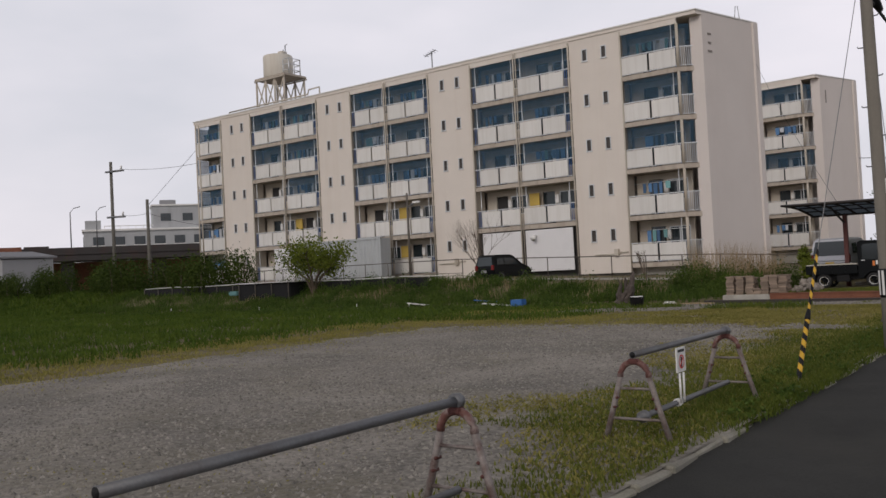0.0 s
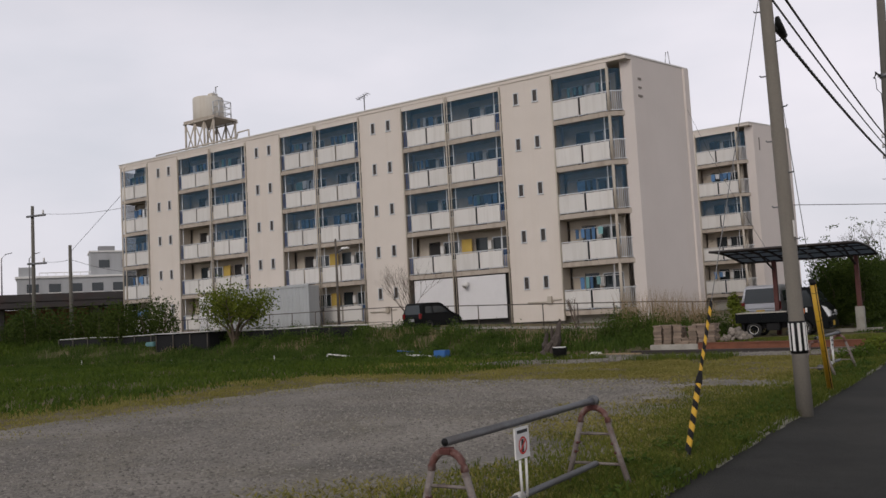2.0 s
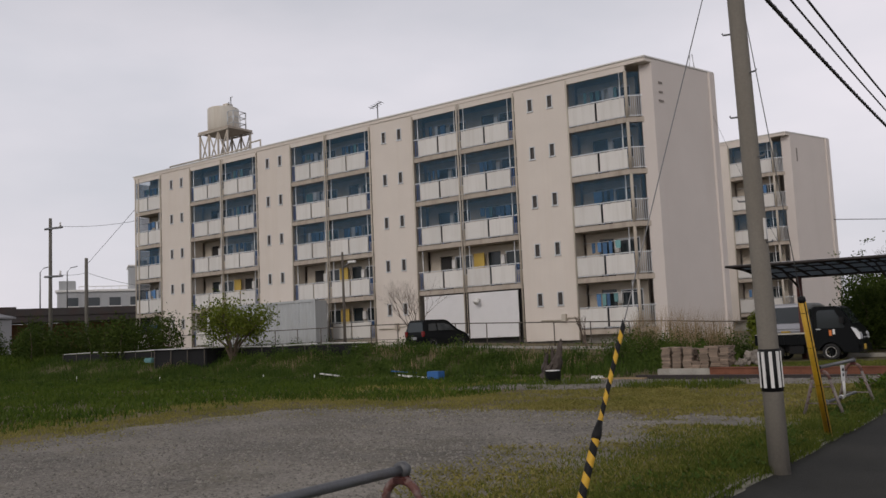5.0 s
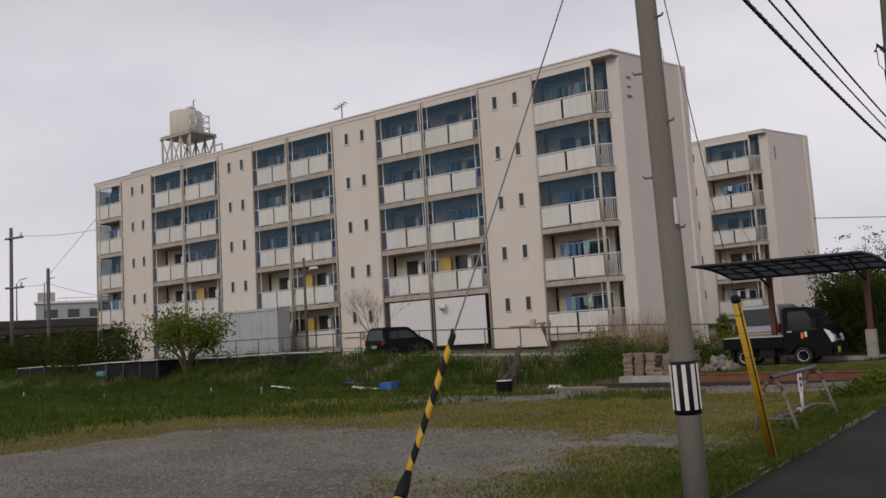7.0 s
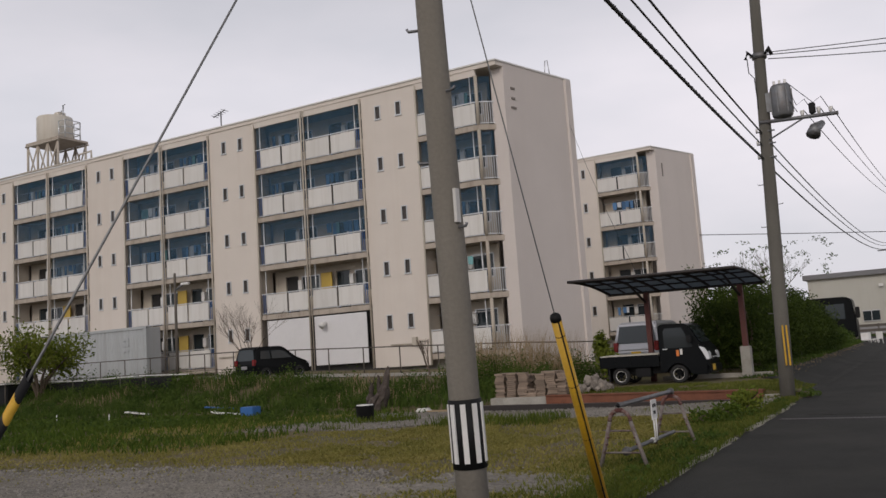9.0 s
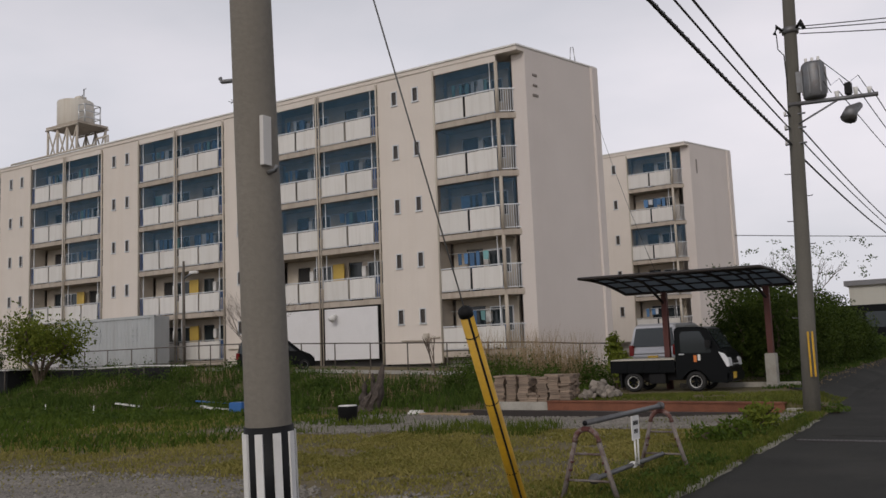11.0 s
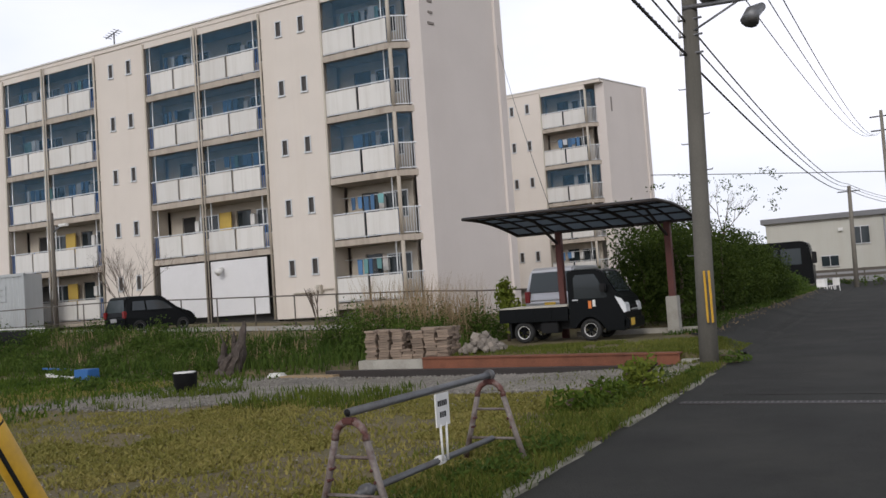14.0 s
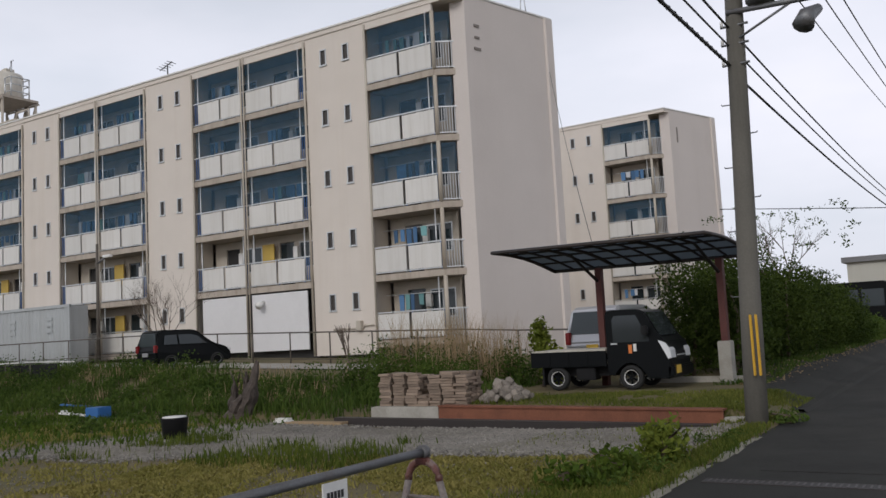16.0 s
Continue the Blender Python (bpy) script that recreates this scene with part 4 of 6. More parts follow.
for x in (0.06, 0.14):
    bx("guard_strip", "yellow", pole2, x, x + 0.035, -0.2, -0.15, 0.72, 1.62, bevel=0.008)

p = on(P2, P2_TOP, 8.02) - P2
tb("clamp_band", "steel", pole2, [p + Vector((0, 0, -0.06)), p + Vector((0, 0, 0.06))], 0.17, 14)
for sx in (-1, 1):
    tb("strain_insulator", "black", pole2, [p + Vector((0.14 * sx, -0.1, 0)), p + Vector((0.24 * sx, -0.16, 0.1)), p + Vector((0.3 * sx, -0.14, -0.06))], [0.03, 0.06, 0.04], 8)
tb("lead_wire", "wire", pole2, [p + Vector((-0.26, -0.14, -0.05)), p + Vector((-0.25, -0.16, -0.4)), p + Vector((-0.14, -0.16, -0.55)), p + Vector((-0.12, -0.16, -1.3))], 0.012, 6)
bx("hanger", "steel", pole2, *[v for c in zip(tr + Vector((-0.34, -0.03, -0.2)), tr + Vector((-0.18, 0.03, 0.25))) for v in c])
for k in range(7):
    a = 2 * math.pi * k / 7
    bx("cooling_fin", "steel", pole2, tr.x + 0.24 * math.cos(a) - 0.012, tr.x + 0.24 * math.cos(a) + 0.012, tr.y + 0.24 * math.sin(a) - 0.012, tr.y + 0.24 * math.sin(a) + 0.012, tr.z - 0.3, tr.z + 0.26)
bx("cutout_switch", "black", pole2, q.x + 1.0, q.x + 1.14, q.y - 0.2, q.y - 0.06, q.z + 0.05, q.z + 0.3, bevel=0.02)
for x in (0.75, 1.05, 1.4):
    tb("lead_wire", "wire", pole2, [q + Vector((x, -0.12, 0.15)), q + Vector((x - 0.12, -0.2, 0.4)), q + Vector((x - 0.3, -0.16, 0.3)), tr + Vector((0.1, 0, 0.48))], 0.009, 5)

pole3 = thing("utility_pole", "distant utility pole with a short crossarm", "utility pole", "utility poles", at=(13.55, 40, 0))
tb("shaft", "pole", pole3, [(0, 0, -0.2), (0.1, 0, 7.4)], [0.17, 0.13], 12)
tb("crossarm", "steel", pole3, [(-0.7, 0, 7.0), (0.8, 0, 7.0)], 0.05, 6)


def cable(name, a, b, sag, r=0.02, lashed=False):
    a, b = Vector(a), Vector(b)
    pts = []
    n = 24
    for i in range(n + 1):
        s = i / n
        p = a.lerp(b, s)
        p.z -= sag * 4 * s * (1 - s)
        pts.append(p)
    ob = tb(name, "wire", None, pts, r, 6)
    tagged(ob, "black overhead cable slung between poles", "cable", "overhead cables")
    if lashed:
        for i in range(1, 60):
            s = i / 60
            p = a.lerp(b, s)
            p.z -= sag * 4 * s * (1 - s)
            bm = bmesh.new()
            tube(bm, [p + Vector((0, -0.1, 0.05)), p + Vector((0, 0.02, -0.04)), p + Vector((0, 0.1, 0.04))], 0.008, 4)
            part("lashing", bm, "wire", ob)


p1x = 13.49
cable("overhead_cable", (p1x + 0.06, -30.6, 5.29), (13.12, -14.2, 5.52), 0.08, 0.026, True)
cable("overhead_cable", (p1x + 0.06, -30.6, 5.68), (13.12, -14.2, 5.85), 0.08, 0.016)
cable("overhead_cable", (p1x + 0.06, -30.6, 6.0), (13.14, -14.2, 6.14), 0.08, 0.02)
for z0, z1, w in ((5.35, 7.1, 0.022), (5.75, 7.35, 0.016), (6.05, 7.55, 0.018)):
    cable("overhead_cable", (13.2, -14.1, z0), (13.6, 40, z1), 0.7, w)
    cable("overhead_cable", (13.6, 40, z1), (16.0, 52, z1 - 0.4), 0.1, w)
for dx, z in ((0.9, 6.5), (1.25, 6.5), (1.5, 6.46)):
    cable("overhead_cable", (13.2 + dx, -14.2, z), (14.9 + dx * 0.7, 52, 12.6), 1.1, 0.011)
for z, y, e in ((8.0, -8.0, 8.9), (7.9, -8.4, 8.3), (8.06, -6.0, 9.8)):
    cable("overhead_cable", (13.45, -14.1, z), (24.0, y, e), 0.15, 0.011)


# ---------- barrier trestles ----------
def trestle(name, at, yaw, sign, label):
    """Two A-frame legs carrying an upper and a lower scaffold tube; feet on the ground at z = 0."""
    b = thing(name, label, "barrier", "barrier trestles", at=at)
    b.rotation_euler = (0, 0, radians(yaw))
    L, H = sign["len"], sign["h"]
    LOW = 0.2 if H > 0.64 else 0.1
    for x in (-L / 2 - 0.06, L / 2 + 0.04):
        leg = new("leg_frame")
        leg.parent = b
        leg["label"] = "worn red and white painted steel"
        w0, zt = 0.13, H - 0.17
        for sd in (-1, 1):
            bm = bmesh.new()
            tube(bm, [(x, sd * 0.3, 0.0), (x, sd * (0.3 + w0) / 2 * 0.985, zt * 0.5), (x, sd * w0, zt)], [0.027, 0.025, 0.025], 10)
            part("upright", bm, "horse", leg, smooth=True)
            tb("foot", "red_rust", leg, [(x, sd * 0.302, -0.01), (x, sd * 0.296, 0.025)], 0.031, 10)
        bm = bmesh.new()
        tube(bm, [(x, -w0 * math.cos(a), zt + 0.13 * math.sin(a)) for a in [math.pi * k / 12 for k in range(13)]], 0.027, 10)
        part("arch", bm, "arch_paint", leg, "chipped red paint", smooth=True)
        for z in (0.2, 0.46):
            w = 0.3 - z / zt * 0.17
            tb("cross_bar", "horse", leg, [(x, -w, z), (x, w, z)], 0.013, 6)
        for zs in (0.3, 0.38):
            w = 0.3 - zs / zt * 0.17
            for sd in (-1, 1):
                tb("lug", "red_rust", leg, [(x - 0.03, sd * (w - 0.02), zs), (x + 0.03, sd * (w - 0.02), zs)], 0.012, 6)
        bx("saddle", "red_rust", leg, x - 0.035, x + 0.035, -0.05, 0.05, H - 0.06, H - 0.015, bevel=0.01)
    tb("top_tube", "tube_steel", b, [(-L / 2 - 0.08, 0, H + 0.02), (L / 2 + 0.1, 0, H + 0.02)], 0.03, 12)
    for x in (-L / 2 - 0.083, L / 2 + 0.1):
        tb("tube_end", "black", b, [(x, 0, H + 0.02), (x + 0.003, 0, H + 0.02)], 0.026, 10)
    tb("tube_clamp", "tube_steel", b, [(L / 2 + 0.02, 0, H + 0.02), (L / 2 + 0.07, 0, H + 0.02)], 0.05, 10)
    tb("lower_tube", "tube_steel", b, [(-L / 2 - 0.02, 0.0, LOW), (L / 2 + 0.02, 0.0, LOW)], 0.026, 12)
    tb("tube_clamp", "tube_steel", b, [(-L / 2 + 0.05, 0, LOW), (-L / 2 + 0.12, 0, LOW)], 0.052, 10)
    if sign.get("kind"):
        sx = sign["x"]
        part_sign(b, sx, H, sign["kind"])
    return b


def part_sign(b, x, H, kind):
    """A small white board tied to the upper tube with a white hoop to the lower one."""
    board = bx("notice_board", "white", b, x - 0.11, x + 0.11, -0.055, -0.043, H - 0.24 - 0.03 * (kind != "ban"), H - 0.01, label="small white notice board")
    for d in (-0.05, 0.05):
        tb("tie", "white", b, [(x + d, -0.05, H - 0.25), (x + d * 0.8, -0.05, 0.2)], 0.011, 6)
    bx("tie_wrap", "white", b, x - 0.055, x + 0.055, -0.034, 0.034, 0.17, 0.232, bevel=0.012)
    if kind == "ban":
        bm = bmesh.new()
        n = 20
        for k in range(n):
            a0, a1 = 2 * math.pi * k / n, 2 * math.pi * (k + 1) / n
            ring = [bm.verts.new((x + q * math.cos(a), -0.058, H - 0.145 + q * math.sin(a))) for q, a in ((0.066, a0), (0.066, a1), (0.052, a1), (0.052, a0))]
            bm.faces.new(ring)
        part("ban_ring", bm, "red", board)
        bm = bmesh.new()
        box(bm, -0.06, 0.06, -0.003, 0.0, -0.006, 0.006, m=Matrix.Translation((x, -0.057, H - 0.145)) @ Matrix.Rotation(radians(-45), 4, 'Y'))
        part("ban_bar", bm, "red", board)
        bx("picture_bar", "ink", board, x - 0.02, x + 0.015, -0.0575, -0.0555, H - 0.2, H - 0.1)
        bx("text_bar", "ink", board, x - 0.08, x + 0.08, -0.0575, -0.0555, H - 0.055, H - 0.03)
    else:
        for i, (w, z, nb) in enumerate(((0.16, H - 0.11, 5), (0.11, H - 0.2, 3))):
            for k in range(nb):
                x0 = x - w / 2 + w * k / nb
                bx("text_bar", "ink", board, x0, x0 + w / nb * 0.72, -0.0575, -0.0555, z, z + 0.045)


trestle("barrier_trestle", (12.75, -24.0, 0), 89.0, dict(kind="text", x=0.1, len=2.12, h=0.745), "worn steel barrier trestle with two grey tubes and a notice")
trestle("barrier_trestle", (12.81, -36.87, 0), 90.7, dict(kind="ban", x=-0.27, len=2.32, h=0.73), "worn steel barrier trestle with two grey tubes and a ban sign")
trestle("barrier_trestle", (12.82, -41.86, 0), 90, dict(kind="", len=2.3, h=0.72), "worn steel barrier trestle with two grey tubes")

# ---------- leaf and blade makers ----------
def leaf_mesh(name, centres, size, mat, parent=None, label="", category="", kind="", seed=1):
    """Small bent leaves at the given centres, as one mesh of many islands."""
    rg = np.random.default_rng(seed)
    c = np.asarray(centres, float)
    n = len(c)
    d = rg.normal(size=(n, 3))
    d /= np.linalg.norm(d, axis=1)[:, None]
    e = np.cross(d, rg.normal(size=(n, 3)))
    e /= np.linalg.norm(e, axis=1)[:, None] + 1e-9
    s = size * rg.uniform(0.6, 1.4, n)[:, None]
    nrm = np.cross(d, e)
    v = np.stack([c - d * s, c + e * s * 0.45 + nrm * s * 0.15, c + d * s, c - e * s * 0.45 + nrm * s * 0.15], 1).reshape(-1, 3)
    f = np.arange(n * 4).reshape(-1, 4)
    me = bpy.data.meshes.new(name)
    me.from_pydata(v.tolist(), [], f.tolist())
    me.materials.append(M[mat])
    ob = new(name, me)
    ob.parent = parent
    return tagged(ob, label, category, "", kind)


def blade_mesh(name, pts, hmin, hmax, width, mat, label, category="grass", seed=2, lean=0.5, kind="stuff"):
    """Blades of grass at the given feet, each a bent strip."""
    rg = np.random.default_rng(seed)
    p = np.asarray(pts, float)
    n = len(p)
    a = rg.uniform(0, 2 * math.pi, n)
    w = np.stack([np.cos(a), np.sin(a), np.zeros(n)], 1) * (width * rg.uniform(0.6, 1.4, n))[:, None]
    b = rg.uniform(0, 2 * math.pi, n)
    h = rg.uniform(hmin, hmax, n)
    k = h * lean * rg.uniform(0.1, 1.0, n)
    out = np.stack([np.cos(b) * k, np.sin(b) * k, np.zeros(n)], 1)
    up = np.stack([np.zeros(n), np.zeros(n), h], 1)
    v = np.stack([p - w, p + w, p + up * 0.6 + out * 0.35 + w * 0.8, p + up * 0.6 + out * 0.35 - w * 0.8, p + up + out], 1).reshape(-1, 3)
    base = np.arange(n) * 5
    f = [(i, i + 1, i + 2, i + 3) for i in base.tolist()] + [(i + 3, i + 2, i + 4) for i in base.tolist()]
    me = bpy.data.meshes.new(name)
    me.from_pydata(v.tolist(), [], f)
    me.materials.append(M[mat])
    return tagged(new(name, me), label, category, "", kind)


def scatter(n, x0, x1, y0, y1, keep, seed):
    rg = random.Random(seed)
    out = []
    for _ in range(n):
        x, y = rg.uniform(x0, x1), rg.uniform(y0, y1)
        if rg.random() < keep(x, y):
            out.append((x, y, height(x, y) - 0.01))
    return out


def clump(cx, cy, cz, rx, ry, rz, n, rg, shell=0.35):
    """Points in a lumpy ellipsoid, denser near its surface."""
    out = []
    while len(out) < n:
        v = Vector((rg.gauss(0, 1), rg.gauss(0, 1), rg.gauss(0, 1))).normalized()
        lump = 0.78 + 0.45 * noise.noise(v * 2.3 + Vector((cx, cy, cz)))
        r = lump * (1 - shell * rg.random() ** 1.6)
        out.append((cx + v.x * rx * r, cy + v.y * ry * r, max(cz + v.z * rz * r, height(cx, cy) + 0.02)))
    return out


# ---------- kerb ----------
kerb = thing("kerb", "low broken concrete kerb stones along the lane", "kerb", "", "structure")
bm = bmesh.new()
box(bm, -0.065, 0.065, -0.29, 0.29, -0.25, 0.0)
bmesh.ops.bevel(bm, geom=bm.edges[:], offset=0.018, segments=1, affect='EDGES')
k0 = part("kerb_stone", bm, "kerb", kerb)
rgk = random.Random(5)
k0.matrix_basis = pose(KERB_X + 0.08, -47.0, 0.02)
y = -46.4
while y < -15.2:
    gap = 0.0 if y < -37.6 else 0.9 * (rgk.random() < 0.12)
    y += gap
    share("kerb_stone", k0, kerb, pose(KERB_X + 0.08 + rgk.uniform(-0.03, 0.03), y, 0.015 - 0.05 * rgk.random() * (y > -37), rgk.uniform(-2, 2), rgk.uniform(-4, 4), rgk.uniform(-4, 4)))
    y += 0.6
# drain across the lane
drain = thing("road_drain", "narrow dark slotted drain across the lane", "drain", "", "structure")
bx("grate", "dark", drain, 13.6, 17.5, -19.2, -19.0, -0.06, -0.024)
for k in range(60):
    bx("slot_bar", "frame_dark", drain, 13.65 + 0.064 * k, 13.67 + 0.064 * k, -19.18, -19.02, -0.024, -0.02)
for y in (-19.215, -18.995):
    bx("drain_edge", "frame_dark", drain, 13.6, 17.5, y, y + 0.012, -0.05, -0.022)
bx("asphalt_patch", "asphalt", None, 14.0, 19.0, -18.4, -15.5, -0.03, -0.024)
tagged(bpy.data.objects["asphalt_patch"], "square newer patch of asphalt", "road patch", "", "structure")

# ---------- retaining edge, stacks of pavers and rubble ----------
beam = thing("steel_beam_edging", "rusty steel beam holding up the grass terrace", "steel beam")
bm = bmesh.new()
m = Matrix.Translation((6.78, -13.25, 0)) @ Matrix.Rotation(math.atan2(-0.75, 5.75), 4, 'Z')
L = 5.8
box(bm, 0, L, -0.1, -0.07, -0.2, 0.15, m=m)
part("web_plate", bm, "rust", beam)
for z in (0.15, -0.23):
    bm = bmesh.new()
    box(bm, 0, L, -0.13, 0.13, z, z + 0.03, m=m)
    part("flange", bm, "rust", beam)
blockc = bx("concrete_footing", "concrete", None, 5.05, 6.74, -13.3, -12.6, -0.35, 0.14, bevel=0.015)
tagged(blockc, "grey concrete footing block under the stacked pavers", "concrete block")
# one evenly dark brown box along the ditch, below the rusty beam
lip = thing("ditch_lip", "dark low board along the lip of the shallow ditch", "ditch edge", "", "structure")
bm = bmesh.new()
m2 = Matrix.Translation((4.6, -13.85, 0)) @ Matrix.Rotation(math.atan2(-0.7, 8.2), 4, 'Z')
box(bm, 0, 8.3, -0.1, 0.1, -0.4, -0.005, m=m2)
part("lip_wall", bm, "frame_dark", lip)
bx("end_block", "concrete", beam, 12.55, 12.95, -14.25, -13.75, -0.3, 0.06, bevel=0.02)


def paver_stack(x0, x1, y0, y1, z0, z1, seed, label):
    rg = random.Random(seed)
    st = thing("paver_stack", label, "brick stack", "stacks of pavers", at=(x0, y0, z0))
    bm = bmesh.new()
    box(bm, -0.14, 0.14, -0.09, 0.09, 0, 0.052)
    bmesh.ops.bevel(bm, geom=bm.edges[:], offset=0.006, segments=1, affect='EDGES')
    first = None
    nz = int((z1 - z0) / 0.056)
    nx, ny = max(1, int((x1 - x0) / 0.27)), max(1, int((y1 - y0) / 0.19))
    sx, sy = (x1 - x0) / nx, (y1 - y0) / ny
    for k in range(nz):
        for i in range(nx):
            for j in range(ny):
                if (0 < i < nx - 1 and 0 < j < ny - 1 and k < nz - 1) or (k == nz - 1 and rg.random() < 0.35):
                    continue
                p = pose((i + 0.5) * sx + rg.uniform(-0.03, 0.03), (j + 0.5) * sy + rg.uniform(-0.03, 0.03), k * 0.056, 0, 0, rg.uniform(-7, 7))
                if first is None:
                    first = part("paver", bm, "brick", st)
                    first.matrix_basis = p
                else:
                    share("paver", first, st, p)


paver_stack(5.1, 6.15, -13.1, -12.4, 0.14, 0.84, 1, "tall stack of flat worn brown pavers")
paver_stack(5.85, 6.4, -13.2, -12.95, 0.14, 0.45, 2, "low stack of flat brown pavers")
paver_stack(6.35, 7.3, -13.1, -12.45, 0.14, 0.86, 3, "tall squared stack of flat brown pavers")

rgr = random.Random(8)
rub = thing("rubble_pile", "heap of pale broken stones on the grass", "rubble", at=(7.85, -12.5, 0.18))
rocks = []
for v in range(4):
    bm = bmesh.new()
    bmesh.ops.create_icosphere(bm, subdivisions=1, radius=0.13)
    for q in bm.verts:
        q.co *= 0.75 + 0.5 * rgr.random()
        q.co.z *= 0.75
    rocks.append(bm)
meshes = [part("rubble_stone", b, "rock", rub) for b in rocks]
for i in range(70):
    r = 0.52 * math.sqrt(rgr.random())
    a = rgr.uniform(0, 6.28)
    z = max(0, (0.5 - r) * 0.9) * rgr.uniform(0.75, 1.0) + 0.04
    m = pose(r * math.cos(a), 0.75 * r * math.sin(a), z, rgr.uniform(0, 90), rgr.uniform(0, 90), rgr.uniform(0, 360)) @ Matrix.Scale(rgr.uniform(0.5, 1.0), 4)
    if i < 4:
        meshes[i].matrix_basis = m
    else:
        share("rubble_stone", meshes[i % 4], rub, m)


# ---------- vehicles ----------
def wheel(parent, x, y, z, r, face, rim="white", spoke="car_black"):
    """A tyre with a ringed rim; face is the side (-1 or 1 in y) that shows."""
    bm = bmesh.new()
    w = 0.075
    prof = [(r * 0.62, -w), (r * 0.93, -w), (r, -w * 0.6), (r, w * 0.6), (r * 0.93, w), (r * 0.62, w)]
    n = 24
    rings = [[bm.verts.new((x + q * math.cos(2 * math.pi * k / n), y + o, z + q * math.sin(2 * math.pi * k / n))) for k in range(n)] for q, o in prof]
    for a, b in zip(rings, rings[1:] + rings[:1]):
        for k in range(n):
            bm.faces.new((a[k], a[(k + 1) % n], b[(k + 1) % n], b[k]))
    wh = part("wheel", bm, "tyre", parent, smooth=True)
    bm = bmesh.new()
    o = y + face * w * 0.8
    inner = [[bm.verts.new((x + q * math.cos(2 * math.pi * k / n), o + face * d, z + q * math.sin(2 * math.pi * k / n))) for k in range(n)] for q, d in ((r * 0.72, 0.0), (r * 0.7, 0.015), (r * 0.58, 0.01), (r * 0.56, -0.03))]
    for a, b in zip(inner, inner[1:]):
        for k in range(n):
            bm.faces.new((a[k], a[(k + 1) % n], b[(k + 1) % n], b[k]))
    part("rim", bm, rim, wh)
    bm = bmesh.new()
    for k in range(6):
        m = Matrix.Translation((x, o - face * 0.02, z)) @ Matrix.Rotation(k * math.pi / 3, 4, 'Y')
        box(bm, -0.02, 0.02, -0.01, 0.01, 0, r * 0.62, m=m)
    bmesh.ops.create_cone(bm, cap_ends=True, segments=12, radius1=r * 0.18, radius2=r * 0.14, depth=0.03, matrix=Matrix.Translation((x, o, z)) @ Matrix.Rotation(math.pi / 2, 4, 'X'))
    part("spokes", bm, spoke, wh)
    return wh


